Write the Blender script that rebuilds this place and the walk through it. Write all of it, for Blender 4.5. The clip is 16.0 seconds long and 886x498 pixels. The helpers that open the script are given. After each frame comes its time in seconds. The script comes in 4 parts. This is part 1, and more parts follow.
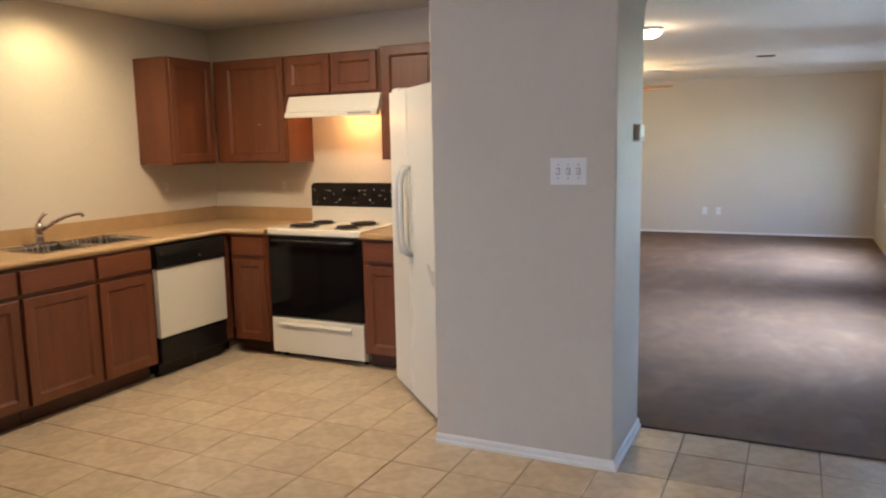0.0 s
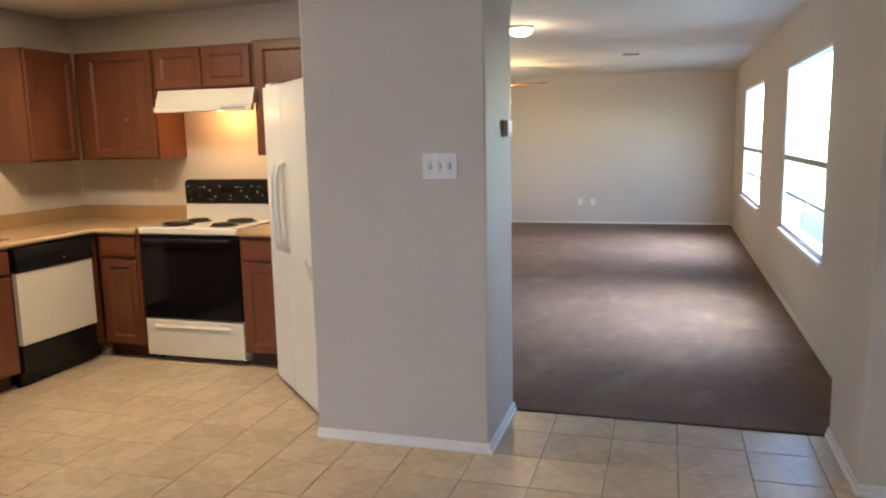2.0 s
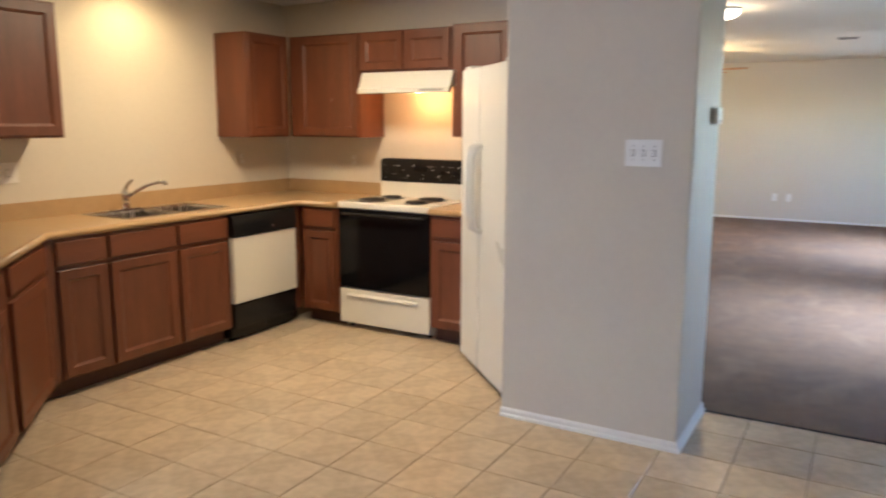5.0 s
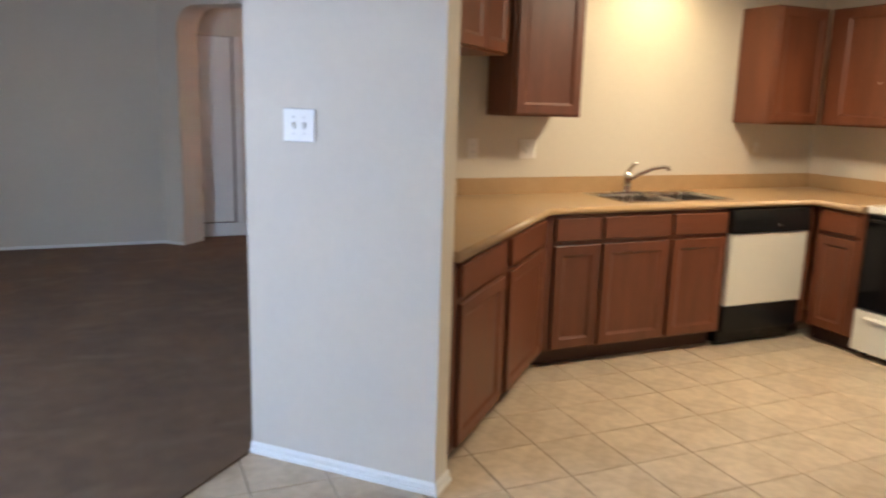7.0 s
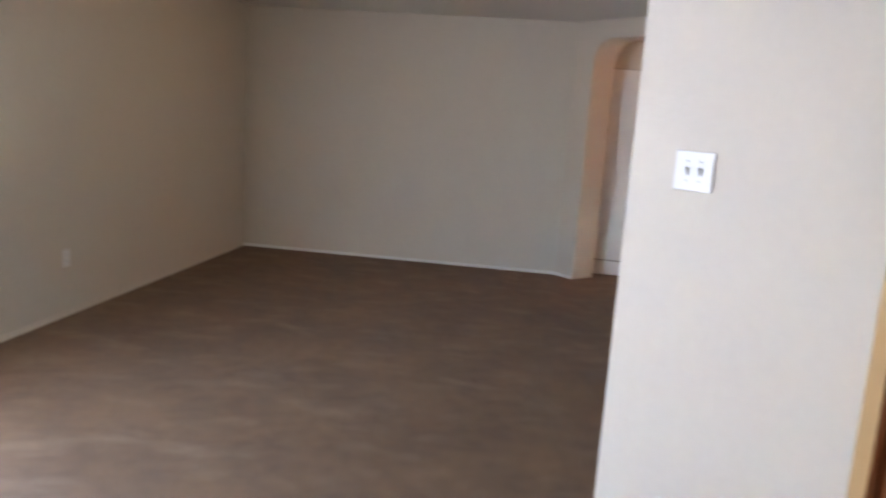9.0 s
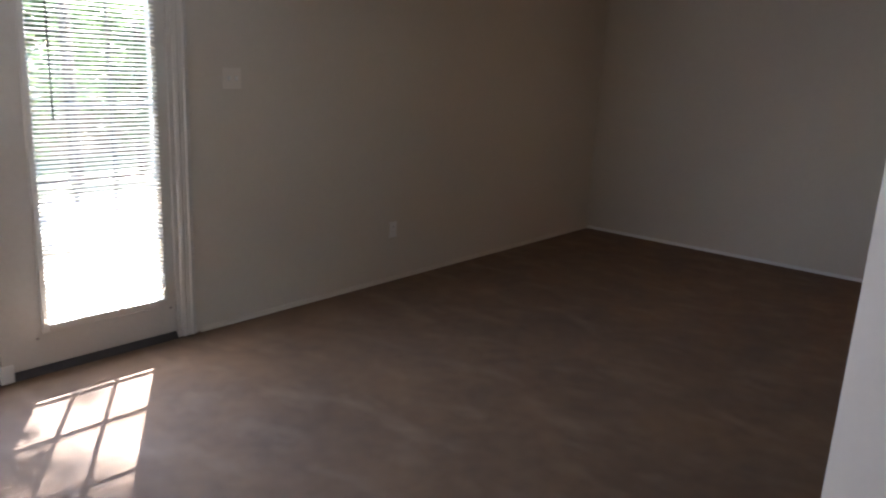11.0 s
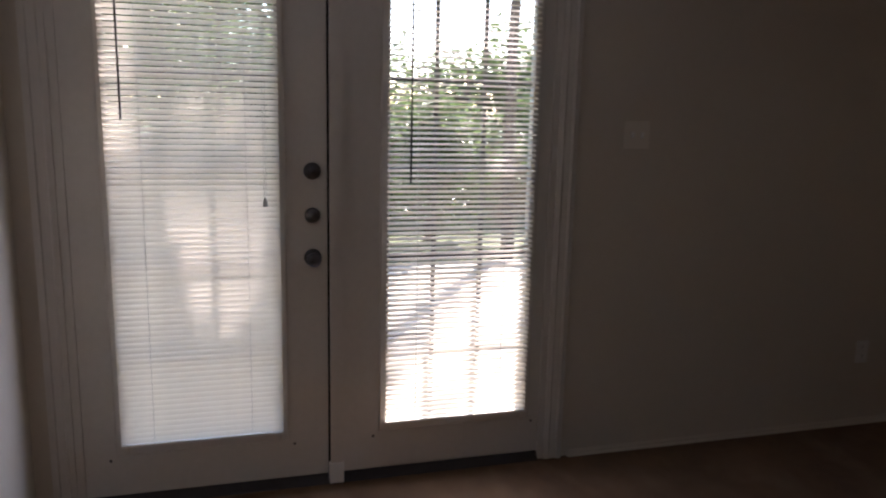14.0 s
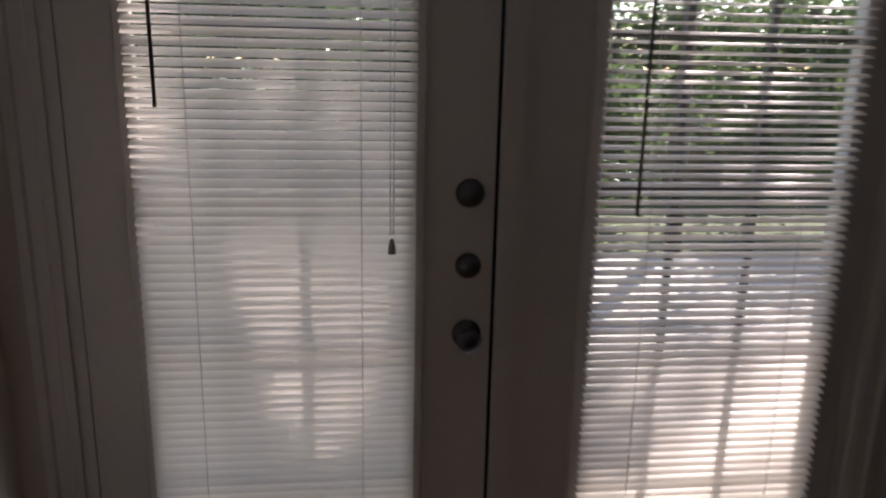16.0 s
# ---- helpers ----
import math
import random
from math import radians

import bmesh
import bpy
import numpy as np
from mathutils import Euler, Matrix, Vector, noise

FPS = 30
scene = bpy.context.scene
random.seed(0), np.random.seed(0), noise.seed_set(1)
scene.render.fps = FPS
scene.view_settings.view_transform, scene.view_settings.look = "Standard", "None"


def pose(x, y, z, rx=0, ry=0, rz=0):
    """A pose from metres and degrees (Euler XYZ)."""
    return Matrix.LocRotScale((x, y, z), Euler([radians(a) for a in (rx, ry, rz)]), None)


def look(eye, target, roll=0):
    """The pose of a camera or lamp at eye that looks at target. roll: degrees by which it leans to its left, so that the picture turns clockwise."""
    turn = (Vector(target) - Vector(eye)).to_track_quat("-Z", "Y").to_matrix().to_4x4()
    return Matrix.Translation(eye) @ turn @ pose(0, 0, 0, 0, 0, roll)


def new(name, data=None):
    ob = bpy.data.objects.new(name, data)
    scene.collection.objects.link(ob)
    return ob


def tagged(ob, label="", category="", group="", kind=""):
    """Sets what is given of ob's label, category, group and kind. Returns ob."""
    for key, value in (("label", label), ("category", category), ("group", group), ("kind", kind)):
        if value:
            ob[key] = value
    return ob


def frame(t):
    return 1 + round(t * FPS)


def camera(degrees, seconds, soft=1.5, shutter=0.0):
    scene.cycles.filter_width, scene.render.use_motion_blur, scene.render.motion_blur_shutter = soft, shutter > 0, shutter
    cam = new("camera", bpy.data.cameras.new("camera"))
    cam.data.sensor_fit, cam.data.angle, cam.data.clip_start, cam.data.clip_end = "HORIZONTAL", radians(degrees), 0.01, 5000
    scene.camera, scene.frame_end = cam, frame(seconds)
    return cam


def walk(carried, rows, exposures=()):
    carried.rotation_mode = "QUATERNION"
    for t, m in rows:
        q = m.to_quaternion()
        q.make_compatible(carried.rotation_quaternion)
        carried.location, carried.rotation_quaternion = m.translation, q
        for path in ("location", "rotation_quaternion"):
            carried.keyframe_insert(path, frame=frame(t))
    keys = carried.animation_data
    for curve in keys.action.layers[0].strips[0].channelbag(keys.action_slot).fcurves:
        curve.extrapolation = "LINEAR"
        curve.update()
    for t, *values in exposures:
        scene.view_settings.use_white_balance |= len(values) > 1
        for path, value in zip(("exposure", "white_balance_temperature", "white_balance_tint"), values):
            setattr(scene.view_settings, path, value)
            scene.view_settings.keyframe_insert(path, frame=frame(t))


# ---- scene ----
# ================= camera and walk =================
CAM = camera(61.4, 16.0, soft=2.0, shutter=0.5)
PATH = [
    (0.0, 0.067, -0.302, 1.467, 25.24, -7.94, 1.05),
    (0.5, 0.048, -0.328, 1.466, 22.11, -8.02, 1.26),
    (1.0, 0.086, -0.330, 1.464, 19.98, -7.98, 1.26),
    (1.5, 0.113, -0.338, 1.474, 17.99, -8.28, 1.19),
    (2.0, 0.146, -0.333, 1.473, 16.64, -8.56, 1.23),
    (2.5, 0.154, -0.330, 1.473, 15.68, -8.58, 1.24),
    (3.0, 0.162, -0.315, 1.467, 14.96, -8.65, 1.20),
    (5.5, 0.001, -0.401, 1.472, 38.78, -10.29, -0.25),
    (6.0, -0.016, -0.300, 1.480, 49.25, -10.50, -0.19),
    (6.5, -0.061, -0.202, 1.481, 57.69, -10.15, -0.92),
    (7.0, -0.200, -0.190, 1.455, 67.16, -11.26, -1.60),
    (7.5, -0.325, -0.152, 1.449, 75.86, -10.04, -2.16),
    (8.0, -0.408, -0.107, 1.474, 85.00, -8.94, -4.27),
    (8.5, -0.473, -0.078, 1.472, 90.20, -10.06, -3.86),
    (9.0, -0.615, -0.037, 1.467, 98.13, -10.16, -3.82),
    (9.2, -0.684, -0.014, 1.475, 102.35, -9.25, -3.13),
    (11.3, -1.215, 0.585, 1.592, 133.63, -13.99, -1.92),
    (11.5, -1.255, 0.580, 1.588, 136.06, -13.22, -1.31),
    (12.0, -1.386, 0.497, 1.576, 143.09, -10.66, -2.62),
    (12.5, -1.472, 0.313, 1.547, 147.65, -10.30, -2.78),
    (13.0, -1.680, 0.117, 1.540, 153.15, -10.17, -1.15),
    (13.5, -1.852, -0.057, 1.523, 158.90, -11.54, 0.26),
    (14.0, -1.996, -0.217, 1.522, 164.23, -10.48, -1.29),
    (14.5, -2.030, -0.472, 1.513, 167.30, -11.27, -1.41),
    (15.0, -1.965, -0.808, 1.526, 166.86, -12.28, -0.25),
    (15.5, -1.972, -1.123, 1.558, 168.35, -12.96, -0.70),
    (16.0, -2.046, -1.443, 1.567, 173.70, -13.95, -1.17),
]
WALK = [(t, pose(x, y, z, 90 + pitch, roll, yaw)) for t, x, y, z, yaw, pitch, roll in PATH]
EXPOSURES = [(0.0, 4.66, 5950, 15), (1.2, 4.68, 6060, 15), (3.5, 4.7, 6080, 15), (5.5, 4.95, 5850, 13), (7.0, 5.07, 5600, 11), (8.0, 5.14, 5920, 14), (8.5, 5.22, 5950, 14), (9.2, 5.5, 6300, 14), (11.3, 3.75, 6150, 18), (12.0, 2.95, 6550, 20), (13.0, 2.42, 6600, 25), (14.0, 2.35, 6700, 26), (15.0, 1.95, 6700, 26), (16.0, 1.45, 6700, 28)]
walk(CAM, WALK, EXPOSURES)

# ================= plan, in metres =================
H = 2.40                       # ceiling
KX, KY = -4.207, 4.420         # sink wall and stove wall, kitchen faces
FX, FY = -3.618, 3.830         # fronts of the base cabinets on those walls
CT = 0.91                      # worktop
YS, XW = -3.078, -7.880        # south wall (french doors), west wall
XE, YN = 1.122, 12.10          # east wall, north wall of the living room
Y_ARCH = 3.484                 # where tile ends and carpet begins under the arch
XM, DW = -2.355, 0.915         # meeting line of the french doors, leaf width
R2 = math.sqrt(0.5)

# ================= world, sun, large lights =================
world = bpy.data.worlds.new("sky")
scene.world = world
world.use_nodes = True
wn, wl = world.node_tree.nodes, world.node_tree.links
sky = wn.new("ShaderNodeTexSky")
sky.sky_type, sky.sun_disc = "NISHITA", False
SUN_FROM = Vector((-0.46, -0.70, 0.56)).normalized()
sky.sun_elevation = math.asin(SUN_FROM.z)
sky.dust_density, sky.ozone_density = 0.4, 2.0
sky.sun_rotation = math.atan2(SUN_FROM.x, SUN_FROM.y)
wn["Background"].inputs["Strength"].default_value = 0.125
wl.new(sky.outputs[0], wn["Background"].inputs["Color"])


def lamp(name, kind, at, watts, colour, target=None, **more):
    data = bpy.data.lights.new(name, kind)
    data.energy, data.color = watts, colour
    ob = new(name, data)
    ob.matrix_world = look(at, target) if target else pose(*at)
    return ob, data


sun, sd = lamp("sun", "SUN", (0, 0, 9), 5.0, (1.0, 0.95, 0.87))
sun.matrix_world = look(SUN_FROM * 20, (0, 0, 0))
sd.angle = radians(0.53)
WARM = (1.0, 0.72, 0.33)
# recessed spot over the sink, lamp in the hood, living-room lamps, hall lamp
ob, d = lamp("sink_spot", "SPOT", (-3.86, 2.88, 2.385), 1.4, WARM, (-3.95, 2.88, 0))
d.spot_size, d.spot_blend, d.shadow_soft_size = radians(155), 0.7, 0.05
ob, d = lamp("hood_lamp", "POINT", (-2.80, 4.22, 1.66), 0.26, (1.0, 0.45, 0.13))
d.shadow_soft_size = 0.03
ob, d = lamp("living_lamp", "POINT", (-1.10, 6.25, 2.20), 0.30, (1.0, 0.72, 0.42))
d.shadow_soft_size = 0.1
ob, d = lamp("living_fan_lamp", "POINT", (-2.0, 9.65, 1.86), 2.2, (1.0, 0.68, 0.32))
d.shadow_soft_size = 0.1
ob, d = lamp("family_fan_lamp", "POINT", (-5.74, -1.15, 2.24), 0.15, (1.0, 0.75, 0.4))
d.shadow_soft_size = 0.08
ob, d = lamp("hall_lamp", "POINT", (-7.70, 2.35, 2.15), 0.36, (1.0, 0.42, 0.15))
d.shadow_soft_size = 0.1
# unseen ceiling lamp, added for the even warm light; no fixture is built
ob, d = lamp("kitchen_lamp", "AREA", (-2.75, 2.86, 2.37), 1.5, (1.0, 0.80, 0.50), (-2.75, 2.861, 0))
d.shape, d.size = "DISK", 0.45
# added narrow fill beam that brightens the closet door; the hall end is closed
ob, d = lamp("hall_door_fill", "AREA", (-4.40, 1.9, 1.35), 2.6, (0.54, 0.73, 1.0), (-8.137, 0.70, 0.8))
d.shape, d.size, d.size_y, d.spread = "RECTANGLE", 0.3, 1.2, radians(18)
# daylight entering by the glazed doors and the living-room windows
for nm, at, to, w, h, e in (("door_daylight", (XM, YS + 0.06, 1.12), (XM, 0, 1.1), 1.5, 1.7, 2.6),
                            ("window_daylight", (XE - 0.04, 5.93, 1.3), (XE - 0.86, 5.93, 0), 1.8, 1.30, 2.7),
                            ("window_daylight", (XE - 0.04, 9.56, 1.3), (XE - 0.86, 9.56, 0), 1.9, 1.30, 2.7)):
    ob, d = lamp(nm, "AREA", at, e, (0.64, 0.755, 1.0), to)
    d.spread = radians(180 if nm == "door_daylight" else 82)
    d.shape, d.size, d.size_y = "RECTANGLE", w, h

# ================= materials =================
def mat(name, colour, rough=0.6, metal=0.0, var=0.12, scale=6.0, fine=60.0, bump=0.0, bump_scale=120.0, dark=None,
        stretch=None, random_tone=0.0, spec=None, coat=0.0):
    """A painted, plastic, wood or stone surface: two scales of tone, fine relief, uneven gloss."""
    m = bpy.data.materials.new(name)
    m.use_nodes = True
    n, l = m.node_tree.nodes, m.node_tree.links
    b = n["Principled BSDF"]
    tc = n.new("ShaderNodeTexCoord")
    src = tc.outputs["Object"]
    if stretch:
        mp = n.new("ShaderNodeMapping")
        mp.inputs["Scale"].default_value = stretch
        l.new(src, mp.inputs[0])
        src = mp.outputs[0]
    n1, n2 = n.new("ShaderNodeTexNoise"), n.new("ShaderNodeTexNoise")
    for q, s, dt in ((n1, scale, 3), (n2, fine, 4)):
        q.inputs["Scale"].default_value, q.inputs["Detail"].default_value = s, dt
        l.new(src, q.inputs["Vector"])
    mixf = n.new("ShaderNodeMix")
    mixf.inputs[0].default_value = 0.4
    l.new(n1.outputs["Fac"], mixf.inputs[2])
    l.new(n2.outputs["Fac"], mixf.inputs[3])
    ramp = n.new("ShaderNodeValToRGB")
    lo = dark or tuple(c * (1 - var) for c in colour)
    hi = tuple(min(1, c * (1 + var)) for c in colour)
    ramp.color_ramp.elements[0].position, ramp.color_ramp.elements[1].position = 0.32, 0.68
    ramp.color_ramp.elements[0].color, ramp.color_ramp.elements[1].color = (*lo, 1), (*hi, 1)
    l.new(mixf.outputs[0], ramp.inputs[0])
    out = ramp.outputs[0]
    if random_tone:
        oi, mr, mm = n.new("ShaderNodeObjectInfo"), n.new("ShaderNodeMapRange"), n.new("ShaderNodeMix")
        mr.inputs[3].default_value, mr.inputs[4].default_value = 1 - random_tone, 1 + random_tone
        l.new(oi.outputs["Random"], mr.inputs[0])
        mm.data_type, mm.blend_type = "RGBA", "MULTIPLY"
        mm.inputs[0].default_value = 1.0
        l.new(out, mm.inputs[6])
        l.new(mr.outputs[0], mm.inputs[7])
        out = mm.outputs[2]
    l.new(out, b.inputs["Base Color"])
    rr = n.new("ShaderNodeMapRange")
    rr.inputs[3].default_value, rr.inputs[4].default_value = max(0.02, rough - 0.08), min(1, rough + 0.08)
    l.new(n1.outputs["Fac"], rr.inputs[0])
    l.new(rr.outputs[0], b.inputs["Roughness"])
    b.inputs["Metallic"].default_value = metal
    if spec is not None:
        b.inputs["Specular IOR Level"].default_value = spec
    b.inputs["Coat Weight"].default_value = coat
    if bump:
        nb, bp = n.new("ShaderNodeTexNoise"), n.new("ShaderNodeBump")
        nb.inputs["Scale"].default_value, nb.inputs["Detail"].default_value = bump_scale, 3
        bp.inputs["Strength"].default_value, bp.inputs["Distance"].default_value = bump, 0.004
        l.new(tc.outputs["Object"], nb.inputs["Vector"])
        l.new(nb.outputs["Fac"], bp.inputs["Height"])
        l.new(bp.outputs[0], b.inputs["Normal"])
    return m


def glow(name, colour, strength):
    m = bpy.data.materials.new(name)
    m.use_nodes = True
    b = m.node_tree.nodes["Principled BSDF"]
    b.inputs["Base Color"].default_value = (0.8, 0.78, 0.7, 1)
    b.inputs["Emission Color"].default_value = (*colour, 1)
    b.inputs["Emission Strength"].default_value = strength
    return m


def glass(name, tint=(0.95, 0.98, 0.97)):
    m = bpy.data.materials.new(name)
    m.use_nodes = True
    n, l = m.node_tree.nodes, m.node_tree.links
    tr = [n.new("ShaderNodeBsdf" + k) for k in ("Transparent", "Glossy")]
    t, g = tr
    t.inputs[0].default_value = (*tint, 1)
    g.inputs["Roughness"].default_value = 0.02
    mx = n.new("ShaderNodeMixShader")
    mx.inputs[0].default_value = 0.04
    l.new(t.outputs[0], mx.inputs[1])
    l.new(g.outputs[0], mx.inputs[2])
    l.new(mx.outputs[0], n["Material Output"].inputs[0])
    return m


def slat_material(name, colour, share):
    """Thin plastic slats or leaves: part of the light passes through."""
    m = bpy.data.materials.new(name)
    m.use_nodes = True
    n, l = m.node_tree.nodes, m.node_tree.links
    b, t, mx = n["Principled BSDF"], n.new("ShaderNodeBsdfTranslucent"), n.new("ShaderNodeMixShader")
    no, rp, tc = n.new("ShaderNodeTexNoise"), n.new("ShaderNodeValToRGB"), n.new("ShaderNodeTexCoord")
    no.inputs["Scale"].default_value = 9
    l.new(tc.outputs["Object"], no.inputs["Vector"])
    rp.color_ramp.elements[0].color = (*(c * 0.82 for c in colour), 1)
    rp.color_ramp.elements[1].color = (*colour, 1)
    l.new(no.outputs["Fac"], rp.inputs[0])
    l.new(rp.outputs[0], b.inputs["Base Color"])
    l.new(rp.outputs[0], t.inputs["Color"])
    b.inputs["Roughness"].default_value = 0.45
    mx.inputs[0].default_value = share
    l.new(b.outputs[0], mx.inputs[1])
    l.new(t.outputs[0], mx.inputs[2])
    l.new(mx.outputs[0], n["Material Output"].inputs[0])
    return m


def carpet_material():
    m = mat("carpet", (0.146, 0.081, 0.037), 0.8, var=0.14, scale=2.0, fine=10, bump=0.5, bump_scale=420, dark=(0.100, 0.055, 0.025))
    n, l = m.node_tree.nodes, m.node_tree.links
    b = n["Principled BSDF"]
    b.inputs["Sheen Weight"].default_value = 0.05
    rp = next(q for q in n if q.type == "VALTORGB")
    rp.color_ramp.elements[0].position, rp.color_ramp.elements[1].position = 0.36, 0.66
    b.inputs["Sheen Roughness"].default_value = 0.45
    b.inputs["Specular IOR Level"].default_value = 0.5
    # paler scuffs and brushed streaks in the pile
    tc, mp, no, cut, mx = n.new("ShaderNodeTexCoord"), n.new("ShaderNodeMapping"), n.new("ShaderNodeTexNoise"), n.new("ShaderNodeMapRange"), n.new("ShaderNodeMix")
    mp.inputs["Rotation"].default_value = (0, 0, radians(38))
    mp.inputs["Scale"].default_value = (2.0, 1.0, 1.0)
    no.inputs["Scale"].default_value, no.inputs["Detail"].default_value, no.inputs["Distortion"].default_value = 2.4, 3, 0.25
    cut.inputs[1].default_value, cut.inputs[2].default_value, cut.inputs[4].default_value = 0.52, 0.76, 0.55
    mx.data_type = "RGBA"
    mx.inputs[7].default_value = (0.225, 0.145, 0.085, 1)
    l.new(tc.outputs["Object"], mp.inputs[0])
    l.new(mp.outputs[0], no.inputs["Vector"])
    l.new(no.outputs["Fac"], cut.inputs[0])
    l.new(cut.outputs[0], mx.inputs[0])
    l.new(rp.outputs[0], mx.inputs[6])
    l.new(mx.outputs[2], b.inputs["Base Color"])
    return m


M_WALL = mat("wall_paint", (0.60, 0.545, 0.46), 0.62, var=0.03, scale=1.2, fine=30, bump=0.25, bump_scale=55)
M_CEIL = mat("ceiling_paint", (0.72, 0.69, 0.62), 0.8, var=0.03, scale=1.0, fine=40, bump=0.5, bump_scale=70)
M_TRIM = mat("white_trim_paint", (0.76, 0.75, 0.72), 0.4, var=0.04, scale=3, fine=40)
M_DOOR = mat("door_paint", (0.62, 0.59, 0.54), 0.45, var=0.05, scale=3, fine=40, bump=0.05)
M_CARPET = carpet_material()
M_TILE = mat("ceramic_tile", (0.56, 0.455, 0.325), 0.32, var=0.14, scale=5, fine=19, bump=0.10, bump_scale=30,
             dark=(0.415, 0.318, 0.210), random_tone=0.06)
M_GROUT = mat("grout", (0.235, 0.170, 0.108), 0.9, var=0.2, scale=12, fine=90, bump=0.4)
M_WOOD = mat("cherry_wood", (0.138, 0.0425, 0.0185), 0.42, var=0.18, scale=2.2, fine=22, stretch=(7, 7, 0.9), bump=0.05,
             bump_scale=60, dark=(0.098, 0.029, 0.0125), random_tone=0.05)
M_WOODH = mat("cherry_wood_cross_grain", (0.138, 0.0425, 0.0185), 0.42, var=0.18, scale=2.2, fine=22, stretch=(0.9, 7, 7), bump=0.05,
              bump_scale=60, dark=(0.098, 0.029, 0.0125), random_tone=0.05)
# cherry wood with the shade of recesses and gaps put into its colour
M_SHADOWWOOD = mat("shadow_gap_wood", (0.075, 0.026, 0.012), 0.55, var=0.2, scale=3, fine=30)
M_TOP = mat("tan_laminate", (0.430, 0.285, 0.146), 0.32, var=0.05, scale=10, fine=70, dark=(0.380, 0.248, 0.124))
M_WHITE = mat("white_enamel", (0.70, 0.68, 0.61), 0.22, var=0.02, scale=2, fine=30)
M_FRIDGE = mat("fridge_enamel", (0.64, 0.635, 0.605), 0.3, var=0.02, scale=2, fine=30, bump=0.06, bump_scale=240)
M_BLACK = mat("black_plastic", (0.010, 0.010, 0.011), 0.24, var=0.2, scale=5, fine=60, spec=0.3)
M_BGLASS = mat("black_oven_glass", (0.005, 0.005, 0.006), 0.10, var=0.2, scale=4, fine=40, spec=0.25)
M_COIL = mat("burner_coil", (0.02, 0.018, 0.017), 0.6, var=0.3, scale=20, fine=90, bump=0.3)
M_PAN = mat("drip_pan", (0.05, 0.047, 0.044), 0.3, metal=0.8, var=0.2)
M_STEEL = mat("brushed_steel", (0.44, 0.43, 0.41), 0.26, metal=1.0, var=0.08, scale=4, fine=120, stretch=(1, 18, 1))
M_CHROME = mat("chrome", (0.72, 0.72, 0.71), 0.1, metal=1.0, var=0.03)
M_KNOB = mat("tarnished_nickel", (0.10, 0.095, 0.095), 0.32, metal=0.8, var=0.15, scale=30)
M_PLATE = mat("white_plastic_plate", (0.74, 0.73, 0.70), 0.4, var=0.02)
# door grille coloured dark, the way bars look against bright outdoors
M_BACKLIT = mat("backlit_grille", (0.16, 0.15, 0.14), 0.5, var=0.05)
M_GREYP = mat("grey_plastic", (0.33, 0.32, 0.30), 0.5, var=0.05)
M_BEIGE = mat("beige_plastic", (0.70, 0.645, 0.56), 0.4, var=0.02)
M_OFFWHITE = mat("almond_plastic", (0.76, 0.74, 0.70), 0.45, var=0.02)
M_CREAM = mat("cream_plastic", (0.60, 0.55, 0.46), 0.45, var=0.02)
M_SCREW = mat("screw_slot", (0.12, 0.11, 0.10), 0.5, metal=0.6)
M_MUNTIN = mat("grey_muntin_paint", (0.30, 0.31, 0.32), 0.5, var=0.05)
M_GLASS = glass("clear_glass")
M_SLAT = slat_material("blind_slat", (0.93, 0.885, 0.81), 0.60)
M_BAMBOO = mat("blind_wand", (0.05, 0.045, 0.04), 0.3, var=0.1)
M_FANWOOD = mat("fan_blade_wood", (0.42, 0.17, 0.05), 0.4, var=0.18, scale=3, fine=24, stretch=(1, 9, 9))
M_FANWHITE = mat("fan_white_enamel", (0.75, 0.73, 0.68), 0.35, var=0.03)
M_BRASS = mat("brass", (0.6, 0.42, 0.16), 0.25, metal=1.0, var=0.06)
M_BULB = glow("lit_frosted_glass", (1.0, 0.72, 0.36), 0.3)
M_LENS = glow("hood_lens", (1.0, 0.66, 0.3), 0.016)
M_BULBW = glow("lit_white_glass", (1.0, 0.86, 0.66), 0.37)
M_THRESH = mat("dark_threshold", (0.05, 0.045, 0.045), 0.5, metal=0.4, var=0.15)
M_CONC = mat("patio_concrete", (0.50, 0.455, 0.395), 0.85, var=0.15, scale=1.5, fine=50, bump=0.3)
M_GRASS = mat("lawn", (0.10, 0.12, 0.045), 0.95, var=0.4, scale=2, fine=60, bump=0.6)
# side fence with the bluish shade of the house put into its colour
M_FENCEG = mat("shaded_side_fence", (0.15, 0.19, 0.22), 0.85, var=0.15, scale=3, fine=40, stretch=(8, 8, 1), random_tone=0.15)
# gravel darkened in its colour to carry the shade beside the house
M_PATH = mat("shaded_gravel_path", (0.17, 0.18, 0.19), 0.9, var=0.25, scale=4, fine=60, bump=0.4)
M_FENCE = mat("weathered_fence", (0.27, 0.20, 0.145), 0.85, var=0.2, scale=3, fine=40, stretch=(8, 8, 1), random_tone=0.15)
M_BARK = mat("bark", (0.11, 0.085, 0.065), 0.9, var=0.3, scale=8, fine=40, bump=0.8, bump_scale=40)
M_LEAF = slat_material("leaf", (0.105, 0.150, 0.060), 0.5)

# ================= mesh helpers =================
def part(name, bm, material, parent, label=""):
    me = bpy.data.meshes.new(name)
    bm.normal_update()
    bm.to_mesh(me)
    bm.free()
    me.materials.append(material)
    ob = new(name, me)
    ob.parent = parent
    if label:
        tagged(ob, label)
    return ob


def smooth(ob):
    for p in ob.data.polygons:
        p.use_smooth = True
    return ob


def thing(name, m, label, category, group=""):
    ob = new(name)
    ob.empty_display_size = 0.1
    ob.matrix_basis = m
    return tagged(ob, label, category, group)


